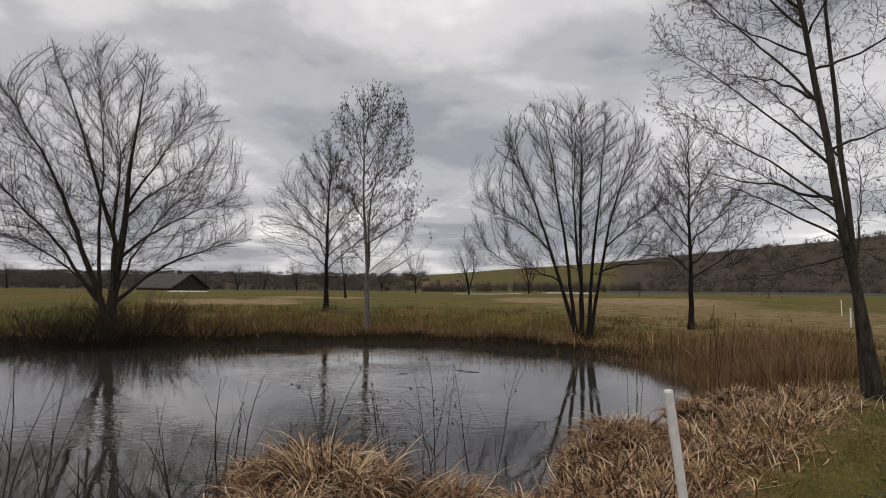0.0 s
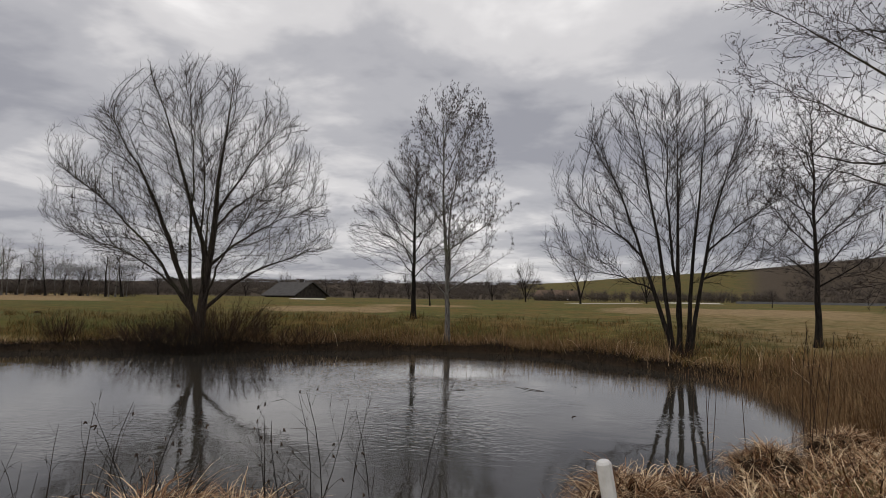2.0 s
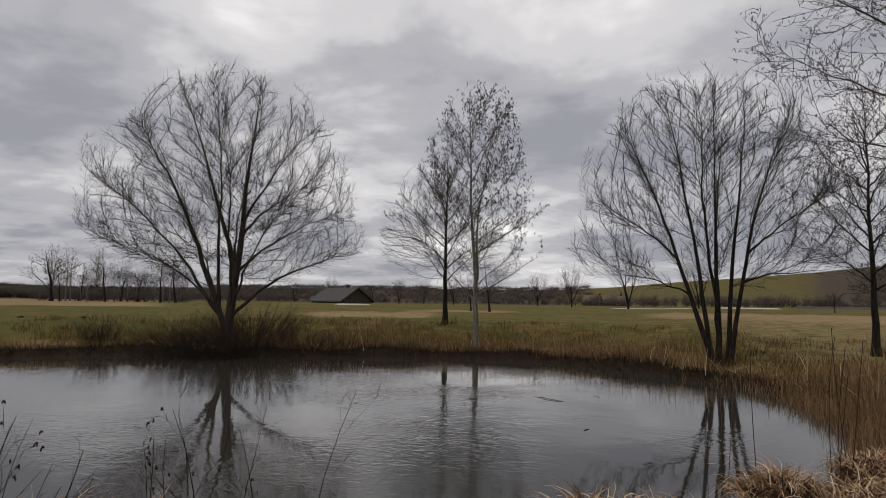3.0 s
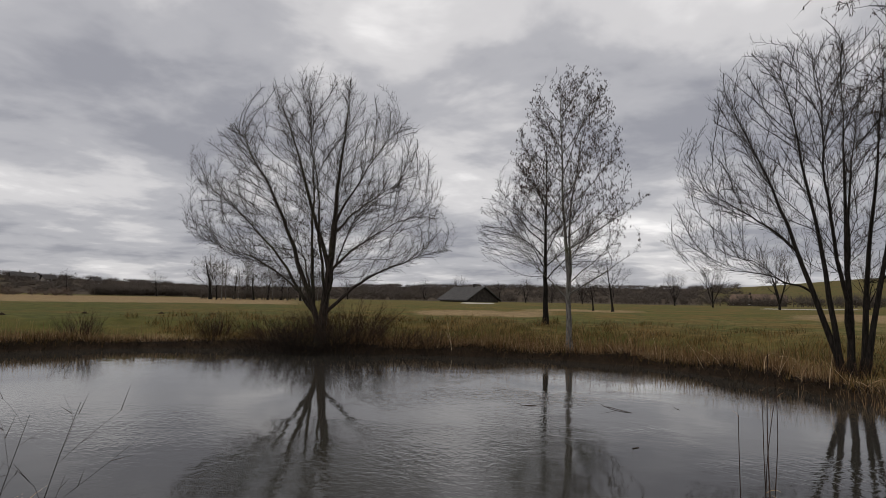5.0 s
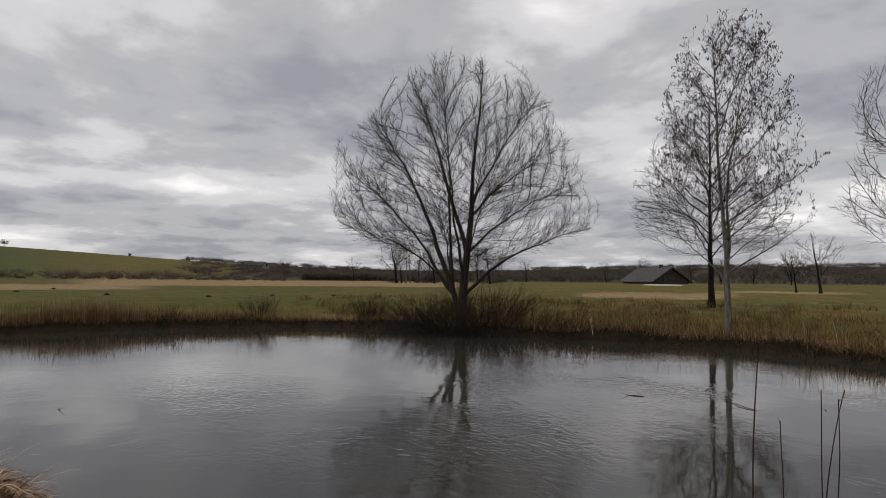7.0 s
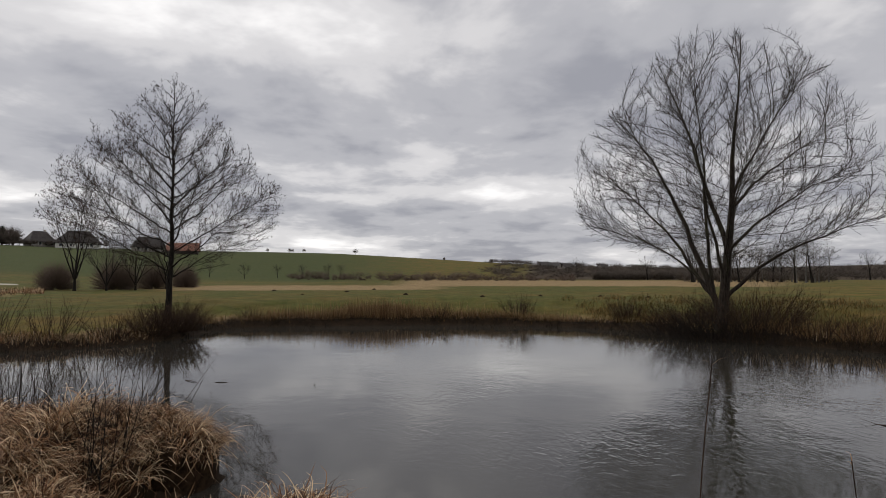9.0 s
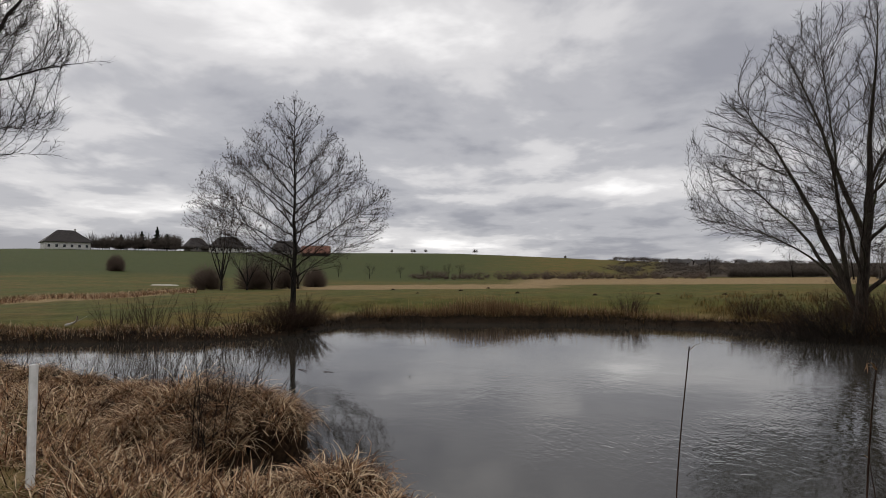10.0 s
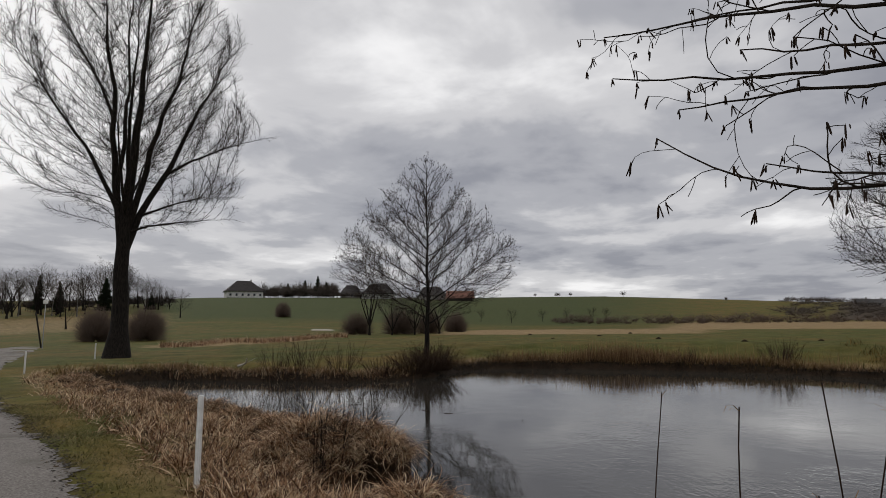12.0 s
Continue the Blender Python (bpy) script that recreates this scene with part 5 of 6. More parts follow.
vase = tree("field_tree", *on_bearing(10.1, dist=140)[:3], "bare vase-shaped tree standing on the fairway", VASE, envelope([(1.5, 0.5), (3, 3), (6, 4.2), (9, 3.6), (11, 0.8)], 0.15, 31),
            1.0, 1.3, 1.8, BARK_DARK, 71, shoots=1.0, fine=5.5, up=(0.6, 0.4, 0.4), angles=(36, 36, 36), twig_mat=TWIG_HAZED, low=0.2, sides=6, group="bare trees on the fairways")
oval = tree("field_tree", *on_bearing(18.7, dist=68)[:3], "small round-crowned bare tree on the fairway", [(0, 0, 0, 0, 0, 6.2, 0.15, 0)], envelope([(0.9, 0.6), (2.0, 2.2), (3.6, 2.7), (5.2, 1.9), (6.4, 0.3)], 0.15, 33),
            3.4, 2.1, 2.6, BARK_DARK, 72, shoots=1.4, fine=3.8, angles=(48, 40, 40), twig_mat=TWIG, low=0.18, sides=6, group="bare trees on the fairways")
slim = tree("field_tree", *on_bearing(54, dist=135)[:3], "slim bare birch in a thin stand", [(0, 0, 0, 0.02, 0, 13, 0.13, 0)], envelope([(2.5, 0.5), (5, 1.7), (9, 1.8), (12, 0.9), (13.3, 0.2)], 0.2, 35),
            2.4, 1.7, 1.9, BARK_GREY, 73, shoots=1.2, fine=6.0, angles=(40, 40, 40), twig_mat=TWIG_HAZED, low=0.2, sides=6, group="bare trees on the fairways")


def far_copy(src, az, dist, h, src_h, label="", turn=0.0, wide=1.0, origin=EYE, el=None):
    x, y, z, _ = on_bearing(az, el, dist, origin)
    k = h / src_h
    ob = copy_thing(src, pose(x, y, z - 0.05, 0, 0, turn) @ Matrix.Diagonal((k * wide, k * wide, k, 1)))
    return tagged(ob, label)


for az, dist, h, t in [(4.9, 120, 12.5, 40), (-1.3, 135, 11.5, 80), (21.6, 165, 9.5, 10), (27.0, 170, 8.0, 55), (33.5, 190, 9.0, 25), (24.5, 185, 8.5, 200), (13.3, 165, 10, 110), (37.0, 210, 8.5, 70)]:
    far_copy(vase, az, dist, h, 11.0, turn=t)
for az, dist, h, t in [(20.5, 72, 5.0, 30), (-11.6, 95, 3.2, 60), (68.2, 255, 9.5, 0), (61.5, 190, 8, 45), (44.5, 190, 8.5, 75), (29.5, 200, 7.5, 20)]:
    far_copy(oval, az, dist, h, 6.4, turn=t)
rs = np.random.default_rng(5)
for k in range(30):
    far_copy((slim, slim, oval)[k % 3], 47.0 + 0.36 * k + rs.normal(0, 0.25), 128 + rs.uniform(-8, 14), rs.uniform(7, 12.5), (13.3, 13.3, 7.5)[k % 3], turn=rs.uniform(0, 360), wide=rs.uniform(0.9, 1.6))
# trees on the slopes beyond the headland
for az, el, h, t in [(132.5, 0.85, 7.2, 20), (141.1, -0.06, 6.8, 70), (146.0, 0.9, 5.0, 10), (101.5, 0.05, 4.4, 30), (98.5, 0.15, 4.0, 80), (96.2, 0.2, 4.2, 120), (93.8, 0.2, 4.6, 200), (92.6, 0.25, 4.6, 240), (104.5, 0.2, 4.0, 300)]:
    far_copy(oval, az, None, h, 6.4, turn=t, origin=END, el=el)
far_copy(vase, 115.4, 62, 9.6, 11.0, "bare tree with a forked trunk beyond the headland", turn=30, wide=0.8, origin=END)
far_copy(vase, 111.0, 64, 5.5, 11.0, "low many-stemmed bare tree beyond the headland", wide=1.2, origin=END)
far_copy(vase, 113.2, 60, 4.8, 11.0, "low many-stemmed bare tree beyond the headland", turn=50, wide=1.3, origin=END)
far_copy(vase, 108.6, 66, 5.0, 11.0, "low many-stemmed bare tree beyond the headland", turn=90, wide=1.3, origin=END)


def round_bush(az, dist, w, h, n, seed, origin=END, el=None, fine=0.016, label="dense round bare bush on the grass"):
    global rng
    rng = np.random.default_rng(seed)
    x, y, z, dist = on_bearing(az, el, dist, origin)
    root = thing("round_bush", x, y, z, label, "bush", "round bushes on the slopes")
    a, q, e = rng.uniform(0, 6.28, n), np.sqrt(rng.uniform(0, 1, n)), rng.uniform(0, 1, n) ** 0.7
    top = np.stack([np.cos(a) * w / 2 * np.sqrt(1 - e ** 2.6), np.sin(a) * w / 2 * np.sqrt(1 - e ** 2.6), e * h], 1) * rng.uniform(0.75, 1.05, (n, 1))
    start = top * rng.uniform(0.1, 0.6, (n, 1))
    b = Build()
    spikes(start, top, np.full(n, fine), b)
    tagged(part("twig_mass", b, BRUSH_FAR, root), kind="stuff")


round_bush(135.2, 72, 5.4, 4.2, 3200, 501)
round_bush(138.9, 73, 5.2, 4.2, 3000, 502)
round_bush(123.6, None, 5.0, 4.3, 2600, 503, el=0.85, fine=0.028)
round_bush(116.6, 66, 4.6, 3.0, 1500, 505)
round_bush(112.4, 65, 5.4, 3.4, 1900, 506)
round_bush(109.6, 67, 4.2, 3.2, 1500, 507)
round_bush(107.0, 75, 4.0, 3.0, 1800, 504, fine=0.02)


def wood(name, pts, heights, label, seed, per=34, r=0.09, mat=None, wide=0.45):
    """A far wood or hedge: many small round-headed bare trees as one."""
    global rng
    rng = np.random.default_rng(seed)
    n = len(pts)
    b = Build()
    base = np.column_stack([pts, land(pts[:, 0], pts[:, 1])])
    h = np.asarray(heights)
    spikes(base, base + np.column_stack([rng.normal(0, 0.03, (n, 2)) * h[:, None], 0.8 * h]), 0.014 * h + 0.04, b)
    k = np.repeat(np.arange(n), per)
    m = len(k)
    a, e = rng.uniform(0, 6.28, m), rng.uniform(-1.15 if name == "hedge" else -0.6, 1, m)
    c = np.sqrt(np.maximum(1 - np.where(e < 0, 0.6 * e, e) ** 2, 0))
    w = (wide * rng.uniform(0.75, 1.3, n))[k] * h[k]
    tip = base[k] + np.column_stack([np.cos(a) * c * w, np.sin(a) * c * w, h[k] * (0.55 + 0.45 * e)]) * rng.uniform(0.82, 1.05, (m, 1))
    root = base[k] + np.column_stack([np.zeros((m, 2)), h[k] * 0.3])
    start = root + (tip - root) * rng.uniform(0.1, 0.6, (m, 1))
    spikes(start, tip, np.full(m, r), b)
    return stuff(name, b, mat or TWIG_HAZED, label, "woodland")


def belt(n, az0, az1, d0, d1, seed):
    q = np.random.default_rng(seed)
    az, d = np.radians(q.uniform(az0, az1, n)), np.sqrt(q.uniform(d0 ** 2, d1 ** 2, n))
    return np.column_stack([EYE[0] - np.sin(az) * d, EYE[1] + np.cos(az) * d])


q = np.random.default_rng(9)
wood("hill_wood", belt(900, -75, -13, 260, 620, 1), q.uniform(5, 10, 900), "bare brown woodland on the valley slope", 601, per=22, r=0.2, wide=0.5)
wood("hill_wood", belt(600, 8, 44, 260, 800, 2), q.uniform(4, 8, 600), "distant bare wooded ridge", 602, per=34, r=0.2, wide=1.0)
wood("hill_wood", belt(800, 36, 77, 200, 600, 3), q.uniform(2.5, 5.5, 800), "distant bare copses and hedges", 603, per=34, r=0.11, wide=1.1)
wood("hedge", belt(420, 54, 66.5, 196, 206, 4), q.uniform(2.2, 4.2, 420), "long dark bare hedge beyond the fairway", 604, per=30, r=0.07, wide=0.5)
wood("hedge", belt(70, 46.5, 58, 128, 146, 16), q.uniform(1.2, 3.6, 70), "bare thicket under the thin stand of trees", 609, per=50, r=0.05, wide=0.7)
wood("hedge", belt(260, -12, 9, 200, 235, 5), q.uniform(2.5, 5.5, 260), "bare hedge at the foot of the hill", 605, per=30, r=0.08, wide=0.45)
wood("hedge", belt(200, 8, 46, 205, 240, 6), q.uniform(2.0, 4.5, 200), "bare hedge beyond the fairway", 606, per=30, r=0.08, wide=0.45)
wood("hedge", belt(150, 68, 96, 148, 164, 7), 0.8 + 2.8 * q.uniform(0, 1, 150) ** 1.5, "scattered bare bushes along the field edge", 607, per=46, r=0.05, wide=0.8, mat=BRUSH_FAR)
wood("hedge", belt(300, -60, -12, 215, 250, 8), q.uniform(2.0, 5.0, 300), "bare scrub below the hill", 608, per=30, r=0.08, wide=0.45)
for k in range(38):
    raz = 133.4 + 0.42 * k + rs.normal(0, 0.25)
    rh = float(np.interp(raz, [133, 135, 137.3, 140, 143, 150], [7, 11, 20, 15.5, 14.5, 11])) * rs.uniform(0.7, 1.05)
    far_copy((vase, slim, oval, vase)[k % 4], raz, 190 + rs.uniform(-12, 30), rh, (11.0, 13.3, 6.4, 11.0)[k % 4], "tall bare tree on the ridge", turn=rs.uniform(0, 360), wide=rs.uniform(0.8, 1.25), origin=END)


def conifer(az, dist, h, w, seed):
    """A dark evergreen: a trunk and tiers of drooping boughs."""
    global rng
    rng = np.random.default_rng(seed)
    x, y, z, _ = on_bearing(az, None, dist, END)
    root = thing("conifer_tree", x, y, z - 0.1, "dark evergreen conifer standing on the ridge", "tree", "conifers on the ridge")
    b = Build()
    tubes(np.array([[[0, 0, 0], [0, 0, h * 0.5], [0, 0, h]]]), np.array([[0.3, 0.2, 0.03]]), 7, b)
    part("trunk", b, BARK_DARK, root)
    n = 1500
    t = rng.uniform(0.06, 1, n) ** 0.8
    a = rng.uniform(0, 6.28, n)
    r = w * (1.04 - t) ** 0.75 * rng.uniform(0.5, 1.1, n) * (0.8 + 0.2 * np.sin(t * 40))
    root_pt = np.stack([np.cos(a) * r * 0.15, np.sin(a) * r * 0.15, t * h], 1)
    tip = np.stack([np.cos(a) * r, np.sin(a) * r, t * h - 0.22 * r + rng.normal(0, 0.15, n)], 1)
    b = Build()
    spikes(root_pt, tip, np.full(n, 0.16), b)
    tagged(part("crown", b, NEEDLES, root), kind="stuff")


NEEDLES = bark_material("dark_needles", (0.008, 0.012, 0.007), (0.03, 0.04, 0.02))
for k, (caz, cd, ch, cw) in enumerate([(120.4, 338, 12.5, 4.0), (121.6, 342, 10, 4.6), (138.4, 190, 10, 4.0), (141.7, 195, 9, 2.8), (143.1, 205, 11, 2.8), (134.9, 200, 4.5, 3.0), (119.6, 341, 9, 4.4), (123.2, 342, 8, 4.5)]):
    conifer(caz, cd, ch, cw, 640 + k)
wood("ridge_trees", belt(70, 118.4, 125.2, 325, 350, 11), q.uniform(5, 10.5, 70), "dark grove beside the farm on the ridge", 610, per=80, r=0.12)
wood("ridge_trees", belt(60, 113, 125.4, 322, 345, 15), q.uniform(2.5, 5, 60), "dark undergrowth round the farm", 614, per=60, r=0.12, wide=0.8)
wood("ridge_trees", belt(110, 133.0, 152, 205, 228, 14), q.uniform(2.5, 5.5, 110), "dark hedge and undergrowth below the ridge trees", 613, per=70, r=0.07, mat=TWIG, wide=0.6)
wood("ridge_trees", belt(40, 112, 124, 325, 345, 12), q.uniform(4, 8, 40), "trees round the farm buildings", 611, per=70, r=0.1)
wood("ridge_trees", belt(7, 75, 100, 420, 450, 13), q.uniform(3, 6, 7), "single trees along the skyline", 612, per=60, r=0.12)

WALL_WHITE = plain_material("white_render", (0.5, 0.49, 0.46), (0.68, 0.67, 0.64), 0.85, 0.8)
ROOF_DARK = plain_material("dark_roof_tile", (0.03, 0.026, 0.025), (0.075, 0.065, 0.06), 0.8, 1.5)
ROOF_GREY = plain_material("weathered_grey_roof", (0.045, 0.042, 0.04), (0.09, 0.084, 0.08), 0.8, 1.2)
ROOF_RED = plain_material("red_roof_tile", (0.17, 0.075, 0.052), (0.27, 0.135, 0.095), 0.8, 1.5)
ROOF_BROWN = plain_material("brown_roof_tile", (0.10, 0.065, 0.045), (0.19, 0.13, 0.09), 0.8, 1.5)
WALL_GREY = plain_material("grey_brown_render", (0.22, 0.20, 0.18), (0.36, 0.33, 0.30), 0.85, 0.8)
DARK_WOOD = plain_material("dark_weathered_boards", (0.02, 0.017, 0.015), (0.06, 0.05, 0.042), 0.85, 1.5)
GLASS_DARK = plain_material("dark_window_glass", (0.02, 0.022, 0.025), (0.04, 0.044, 0.05), 0.15, 0.5, 0.5)
SAND = plain_material("pale_bunker_sand", (0.42, 0.38, 0.32), (0.6, 0.56, 0.49), 0.95, 0.9, 0.1)
ROAD = plain_material("grey_asphalt", (0.05, 0.05, 0.05), (0.09, 0.088, 0.085), 0.85, 2.0)
METAL = plain_material("galvanised_metal", (0.3, 0.3, 0.3), (0.42, 0.42, 0.42), 0.5, 4.0)
SOIL = plain_material("fresh_soil", (0.012, 0.008, 0.005), (0.035, 0.024, 0.015), 0.95, 12.0, 0.1)
BIRCH_BARK = plain_material("pale_dead_wood", (0.35, 0.33, 0.3), (0.55, 0.53, 0.5), 0.8, 6.0)


def box(b, x0, x1, y0, y1, z0, z1):
    v = [(x, y, z) for z in (z0, z1) for x, y in ((x0, y0), (x1, y0), (x1, y1), (x0, y1))]
    b.add(v, [(0, 3, 2, 1), (4, 5, 6, 7), (0, 1, 5, 4), (1, 2, 6, 5), (2, 3, 7, 6), (3, 0, 4, 7)])
    return b


def house(name, az, dist, w, d, h, roof_h, turn, wall_mat, roof_mat, label, origin=END, hip=0.0, windows=4, floors=2, eave=0.8, thin_band=False):
    x, y, z, _ = on_bearing(az, None, dist, origin)
    root = thing(name, x, y, z - 0.3, label, "building")
    root.rotation_euler[2] = radians(turn)
    b = Build()
    box(b, -w / 2, w / 2, -d / 2, d / 2, 0, h)
    if hip < 1:
        for sx in (-1, 1):
            b.add([(sx * w / 2, -d / 2, h), (sx * w / 2, d / 2, h), (sx * w / 2, 0, h + roof_h * 0.92)], tris=[(0, 1, 2)])
    part("wall", b, wall_mat, root, smooth=False)
    r = Build()
    e, t = eave, 0.25
    slope = roof_h / (d / 2)
    for s in (-1, 1):
        yo, zo, rl = s * (d / 2 + e), h - e * slope, (w / 2 + e) - hip
        pts = [(-w / 2 - e, yo, zo), (w / 2 + e, yo, zo), (rl, 0, h + roof_h), (-rl, 0, h + roof_h)]
        v = pts + [(px, py, pz + t) for px, py, pz in pts]
        r.add(v, [(0, 3, 2, 1), (4, 5, 6, 7), (0, 1, 5, 4), (1, 2, 6, 5), (2, 3, 7, 6), (3, 0, 4, 7)])
    if hip:
        for s in (-1, 1):
            X, rl, zo = s * (w / 2 + e), s * ((w / 2 + e) - hip), h - e * slope
            r.add([(X, -d / 2 - e, zo), (X, d / 2 + e, zo), (rl, 0, h + roof_h), (X, -d / 2 - e, zo + t), (X, d / 2 + e, zo + t), (rl, 0, h + roof_h + t)], [(0, 1, 4, 3)], [(0, 2, 1), (3, 4, 5)])
    roof = part("roof", r, roof_mat, root, smooth=False)
    c = Build()
    box(c, w * 0.18, w * 0.18 + 0.8, -0.4, 0.4, h + roof_h * 0.6, h + roof_h + 1.0)
    part("chimney", c, wall_mat, roof, smooth=False)
    for f in range(floors):
        for k in range(windows):
            for s in (-1, 1):
                wx = -w / 2 + (k + 0.5) * w / windows
                wz = 0.9 + f * 2.7
                if wz + 1.3 > h:
                    continue
                wb = Build()
                box(wb, wx - 0.55, wx + 0.55, s * d / 2 - 0.06, s * d / 2 + 0.06, wz, wz + 1.3)
                win = part("window", wb, GLASS_DARK, root, smooth=False)
                fr = Build()
                y0, y1 = s * d / 2 - 0.08, s * d / 2 + 0.08
                box(fr, wx - 0.65, wx - 0.55, y0, y1, wz - 0.1, wz + 1.4)
                box(fr, wx + 0.55, wx + 0.65, y0, y1, wz - 0.1, wz + 1.4)
                box(fr, wx - 0.55, wx + 0.55, y0, y1, wz - 0.1, wz)
                box(fr, wx - 0.55, wx + 0.55, y0, y1, wz + 1.3, wz + 1.4)
                part("frame", fr, WHITE_POST, win, smooth=False)
    return root


def face(az, off=0):
    """Turn that shows a long side to someone on that bearing."""
    return az + off


house("farmhouse", 127.2, 335, 18.5, 12, 4.0, 5.2, face(127.2, 10), WALL_WHITE, ROOF_DARK, "large white farmhouse under a dark hipped roof", hip=6.5, windows=6)
house("farm_building", 114.5, 335, 17, 12, 3.2, 5.4, face(114.5, -10), WALL_WHITE, ROOF_DARK, "farm building with a broad dark hipped roof", hip=5)
house("farm_building", 117.2, 340, 10, 9, 3.0, 4.4, face(117, 20), WALL_GREY, ROOF_DARK, "small house with a dark hipped roof", hip=3)
house("barn", 106.5, 325, 14, 10, 2.0, 3.6, face(107, -5), DARK_WOOD, ROOF_RED, "barn with a red tiled roof")
house("barn", 109.3, 332, 14, 11, 2.8, 4.6, face(109, 8), WALL_GREY, ROOF_DARK, "dark-roofed barn on the ridge", hip=3)
house("barn", 32.6, 176, 15, 11, 1.2, 3.5, face(32.6, -55), DARK_WOOD, ROOF_GREY, "low dark boarded barn with a grey roof", origin=EYE, windows=3, floors=1)
for k, (az, dist, w, t) in enumerate([(69.5, 440, 6, 20), (70.6, 450, 7, -30), (66.2, 450, 5, 40), (71.6, 445, 6, 10)]):
    house("village_house", az, dist, w, 6, 2.6, 2.2, face(az, t), WALL_GREY, ROOF_GREY if k % 2 else ROOF_DARK, "far pale village house with pitched roof", origin=EYE, windows=3)
for az, dist, w, t in [(5.8, 262, 11, 15), (7.6, 270, 9, -20)]:
    house("village_house", az, dist, w, 7, 2.4, 2.4, face(az, t), DARK_WOOD, ROOF_BROWN, "small house half hidden by the hedge", origin=EYE, windows=3)


def patch(name, az, dist, w, l, mat, label, category, origin=EYE, lift=0.05, seed=0, turn=None):
    """A shallow uneven patch that lies on the land."""
    x, y, z, _ = on_bearing(az, None, dist, origin)
    n, m = 40, 5
    g = np.random.default_rng(seed).uniform(0, 6.28, 3)
    th = np.linspace(0, 2 * np.pi, n, endpoint=False)
    rad = 1 + 0.14 * np.sin(2 * th + g[0]) + 0.1 * np.sin(3 * th + g[1])
    a = radians(az if turn is None else turn)
    b, pts = Build(), [(x, y)]
    for k in range(1, m + 1):
        u, v = np.cos(th) * rad * w / 2 * k / m, np.sin(th) * rad * l / 2 * k / m
        pts += list(zip(x + u * math.cos(a) - v * math.sin(a), y + u * math.sin(a) + v * math.cos(a)))
    p = np.array(pts)
    zz = land(p[:, 0], p[:, 1]) + lift
    zz[-n:] -= lift + 0.02
    quads = [(1 + k * n + i, 1 + k * n + (i + 1) % n, 1 + (k + 1) * n + (i + 1) % n, 1 + (k + 1) * n + i) for k in range(m - 1) for i in range(n)]
    tris = [(0, 1 + i, 1 + (i + 1) % n) for i in range(n)]
    b.add(np.column_stack([p, zz]), quads, tris)
    tagged(part(name, b, mat), label, category, kind="structure")


def ditch_reeds():
    """A pale strip of dry reeds along the ditch beyond the inlet."""
    global rng
    rng = np.random.default_rng(650)
    n = 5200
    a = np.radians(rng.uniform(117.5, 134.0, n))
    r = 56 + 3.0 * rng.normal(0, 0.5, n) + 2.0 * np.sin(a * 40)
    p = np.stack([END[0] - np.sin(a) * r, END[1] + np.cos(a) * r], 1)
    p = np.column_stack([p, land(p[:, 0], p[:, 1]) - 0.02])
    b = Build()
    blades(p, rng.uniform(0.2, 0.6, n), rng.uniform(0, 6.28, n), rng.uniform(0.0, 0.5, n), rng.uniform(0.02, 0.05, n), b, droop=rng.uniform(0.2, 1.2, n), segs=2)
    stuff("reed_strip", b, STRAW, "pale strip of dry reeds along a ditch", "reeds")


ditch_reeds()
patch("bunker", 31.6, 130, 8, 7, SAND, "pale sand bunker on the fairway", "bunker", lift=0.2, seed=1)
patch("bunker", 120.0, 95, 3.5, 4, SAND, "pale sand bunker on the slope", "bunker", END, lift=0.1, seed=2)
patch("bunker", 3.0, 128, 16, 5, SAND, "pale sand bunker on the fairway", "bunker", lift=0.1, seed=3)
patch("bunker", -5.5, 150, 14, 5, SAND, "pale sand bunker on the fairway", "bunker", lift=0.25, seed=4)


def road():
    az = np.radians(np.linspace(-9, -75, 60))
    d = 185.0
    cx, cy = EYE[0] - np.sin(az) * d, EYE[1] + np.cos(az) * d
    rows = []
    for off, lift in ((-4.5, -0.3), (-3.0, 0.5), (-2.9, 0.62), (2.9, 0.62), (3.2, 0.5), (6.5, -0.4)):
        x, y = cx - np.sin(az) * off, cy + np.cos(az) * off
        rows.append(np.stack([x, y, land(x, y) + lift], 1))
    v = np.stack(rows, 1)
    i = np.arange(v.shape[0] * 6).reshape(-1, 6)
    b = Build().add(v, np.stack([i[:-1, :-1], i[:-1, 1:], i[1:, 1:], i[1:, :-1]], -1).reshape(-1, 4))
    tagged(part("road", b, ROAD), "grey country road on a low bank at the hill's foot", "road", kind="structure")
    return cx, cy


road()


# ---- small things on the grass and the water ----
def molehill(x, y, r, seed):
    g = np.random.default_rng(seed)
    n, m = 12, 5
    th = np.linspace(0, 2 * np.pi, n, endpoint=False)
    pts, b = [], Build()
    for k in range(m):
        q = 1 - k / (m - 0.5)
        rr = r * q * (1 + 0.12 * g.normal(size=n))
        pts += list(zip(rr * np.cos(th), rr * np.sin(th), np.full(n, r * 0.55 * (1 - q ** 2)) + g.normal(0, 0.01, n) - 0.02))
    pts.append((0, 0, r * 0.56))
    quads = [(k * n + i, k * n + (i + 1) % n, (k + 1) * n + (i + 1) % n, (k + 1) * n + i) for k in range(m - 1) for i in range(n)]
    b.add(pts, quads, [((m - 1) * n + i, (m - 1) * n + (i + 1) % n, m * n) for i in range(n)])
    ob = part("molehill", b, SOIL)
    ob.location = (x, y, ground_z(x, y))
    tagged(ob, "small dark molehill of fresh soil on the lawn", "molehill", "molehills on the lawn")


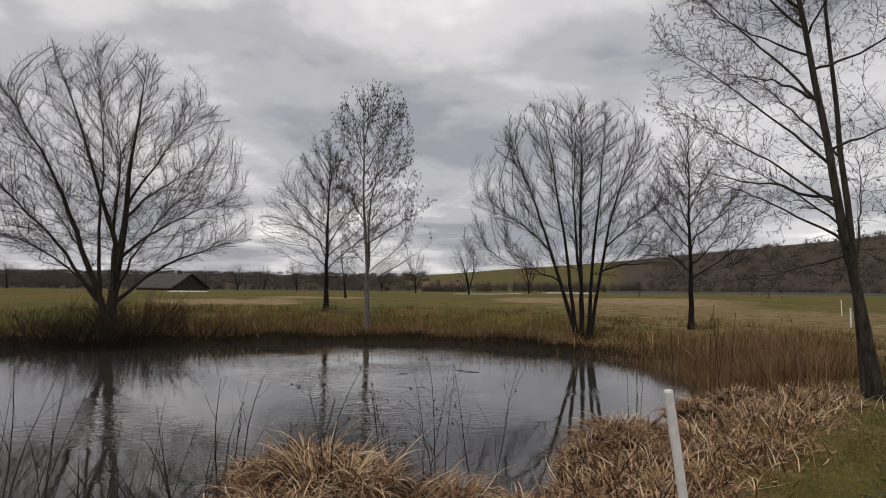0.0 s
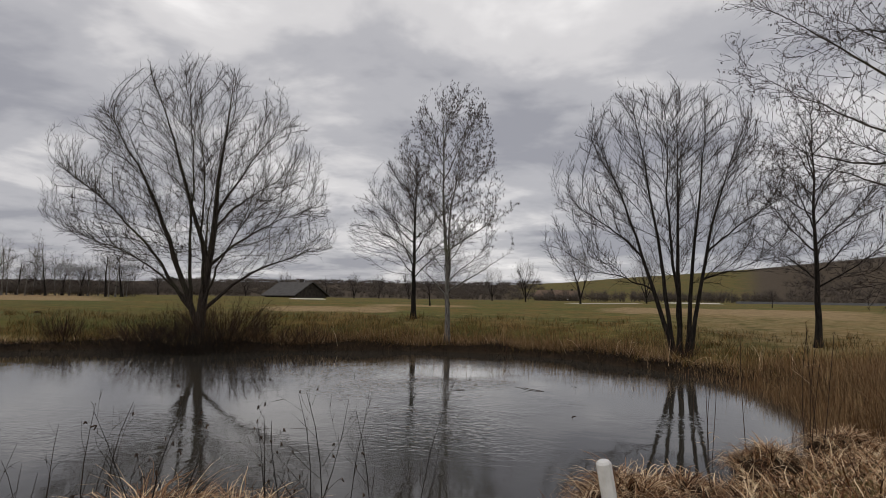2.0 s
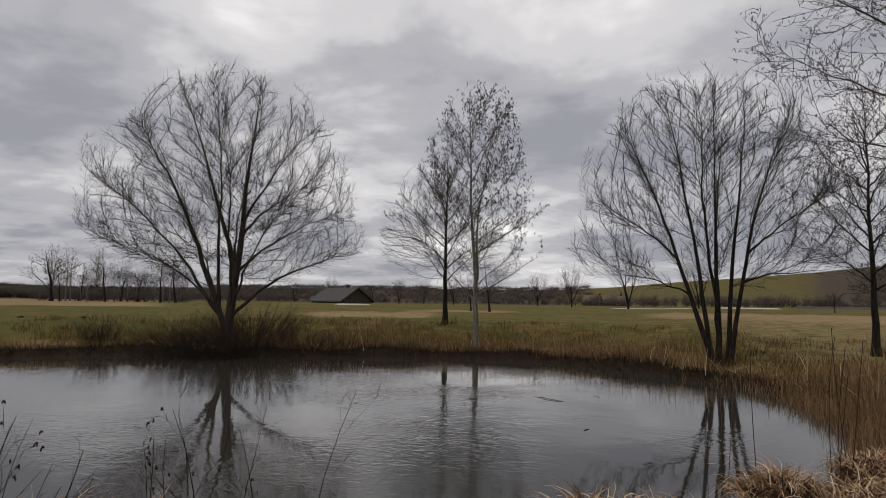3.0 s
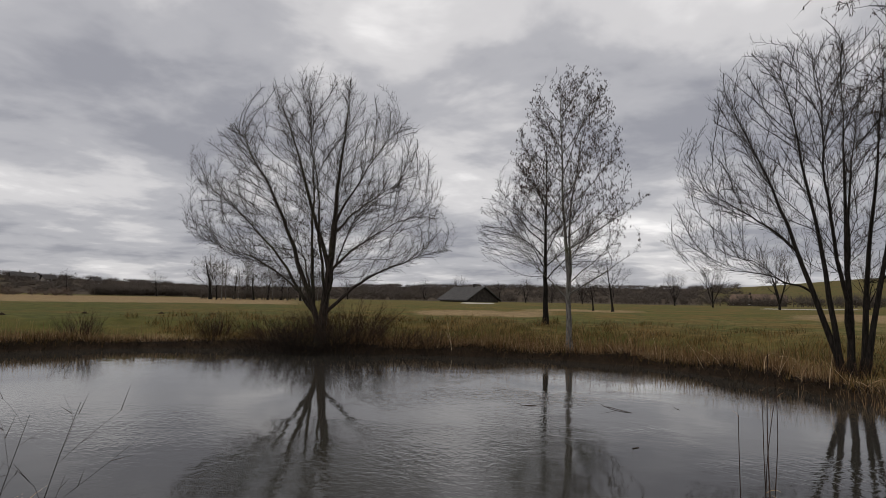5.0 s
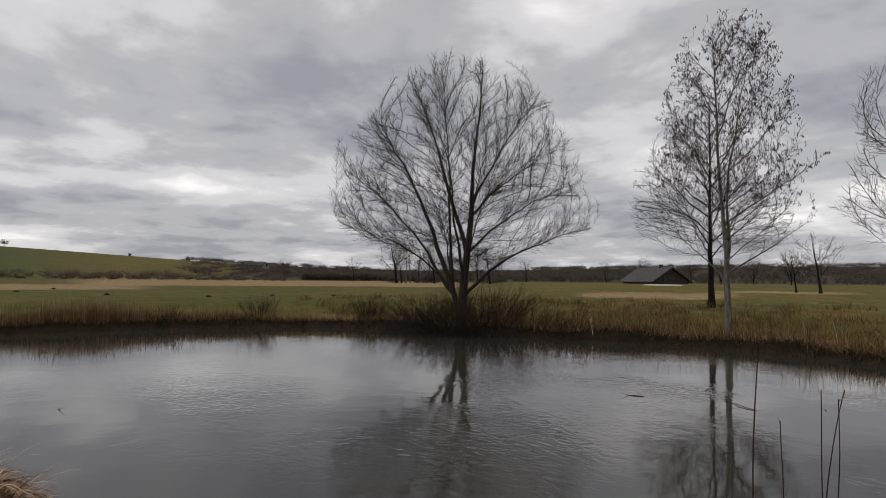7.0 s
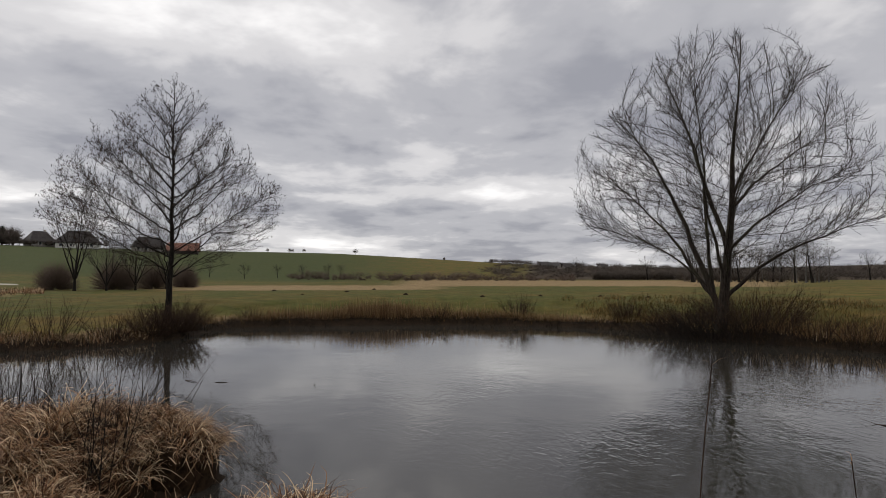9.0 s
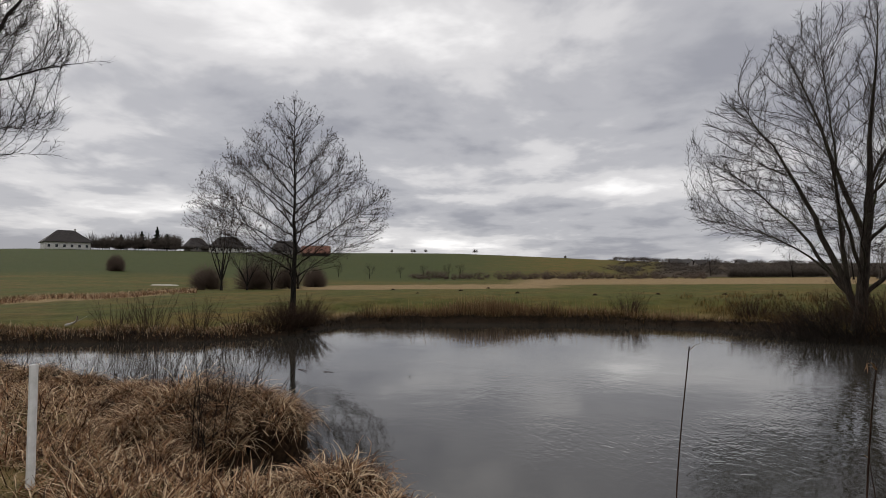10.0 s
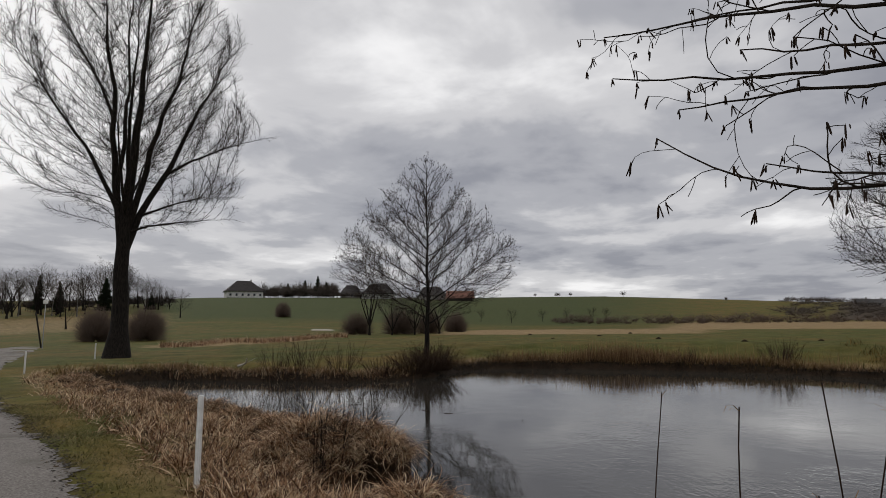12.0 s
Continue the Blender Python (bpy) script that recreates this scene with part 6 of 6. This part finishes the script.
for k, (mx, my, mr) in enumerate([(-38, 2.5, 0.2), (-37, 10, 0.22), (-31, 14.5, 0.22), (-31.5, 18.5, 0.2), (-29.5, 21.8, 0.2), (-28.5, 24.5, 0.22), (-45, 5.5, 0.22), (-48, -1, 0.24), (-52, 8, 0.22)]):
    molehill(mx, my, mr, 700 + k)


def floating_twig(x, y, l, turn, seed):
    global rng
    rng = np.random.default_rng(seed)
    b = Build()
    a = radians(turn)
    P, T = grow(np.array([[-l / 2, 0, 0.0]]), np.array([[1, 0.1, 0.05]]), np.array([l]), 6, 0.0, 0.1)
    tubes(P, np.array([[0.004, 0.008, 0.007, 0.006, 0.005, 0.003]]), 5, b)
    spikes(P[:, 2], P[:, 2] + np.array([[l * 0.3, l * 0.25, 0.09]]), np.array([0.005]), b)
    ob = part("floating_twig", b, CATKIN)
    ob.location, ob.rotation_euler = (x, y, 0.003), (0, 0, a)
    tagged(ob, "dark twig floating on the pond", "twig", "twigs on the water")


for k, (fx, fy, fl) in enumerate([(-6.76, 5.86, 0.35), (-7.6, 3.2, 0.5), (-7.4, 3.9, 0.3), (0.3, 16.4, 0.4), (-0.7, 15.4, 0.9), (-2.4, 14.6, 0.7), (0.6, 12.4, 0.3)]):
    floating_twig(fx, fy, fl, 40 * k, 720 + k)


def fallen_branch(x, y, l, turn, seed):
    global rng
    rng = np.random.default_rng(seed)
    z = ground_z(x, y)
    b = Build()
    P, T = grow(np.array([[-l / 2, 0, 0.05]]), np.array([[1, 0, 0.12]]), np.array([l]), 8, 0.0, 0.08)
    tubes(P, np.linspace(0.06, 0.025, 8)[None], 7, b)
    spikes(P[:, 4], P[:, 4] + np.array([[0.4, 0.3, 0.25]]), np.array([0.02]), b)
    ob = part("fallen_branch", b, BIRCH_BARK)
    ob.location, ob.rotation_euler = (x, y, z + 0.12), (0, 0, radians(turn))
    tagged(ob, "pale barkless branch lying on the inlet's bank", "branch")


fallen_branch(-15.6, -8.3, 1.6, 65, 740)


def pole(name, x, y, h, r, lean, label, mat, cap=False):
    root = thing(name, x, y, ground_z(x, y), label, "pole")
    b = Build()
    s = np.array([-0.3, h * 0.5, h - 0.01, h])
    tubes(np.stack([s * lean[0], s * lean[1], s], 1)[None], np.array([[r, r * 0.95, r * 0.9, r * 0.4]]), 8, b)
    part("shaft", b, mat, root)
    if cap:
        c = Build()
        box(c, -0.12, 0.12, -0.12, 0.12, h - 0.05, h + 0.25)
        part("cap", c, WHITE_POST, root, smooth=False)


px_, py_, _, _ = on_bearing(142.6, None, 58, END)
pole("sign_pole", px_, py_, 3.7, 0.035, (0, 0), "thin metal pole with a small white head on the grass", METAL, True)
pole("leaning_pole", px_ - 0.6, py_ - 0.9, 2.9, 0.07, (0.55, 0.42), "dark wooden pole leaning on the grass", DARK_WOOD)
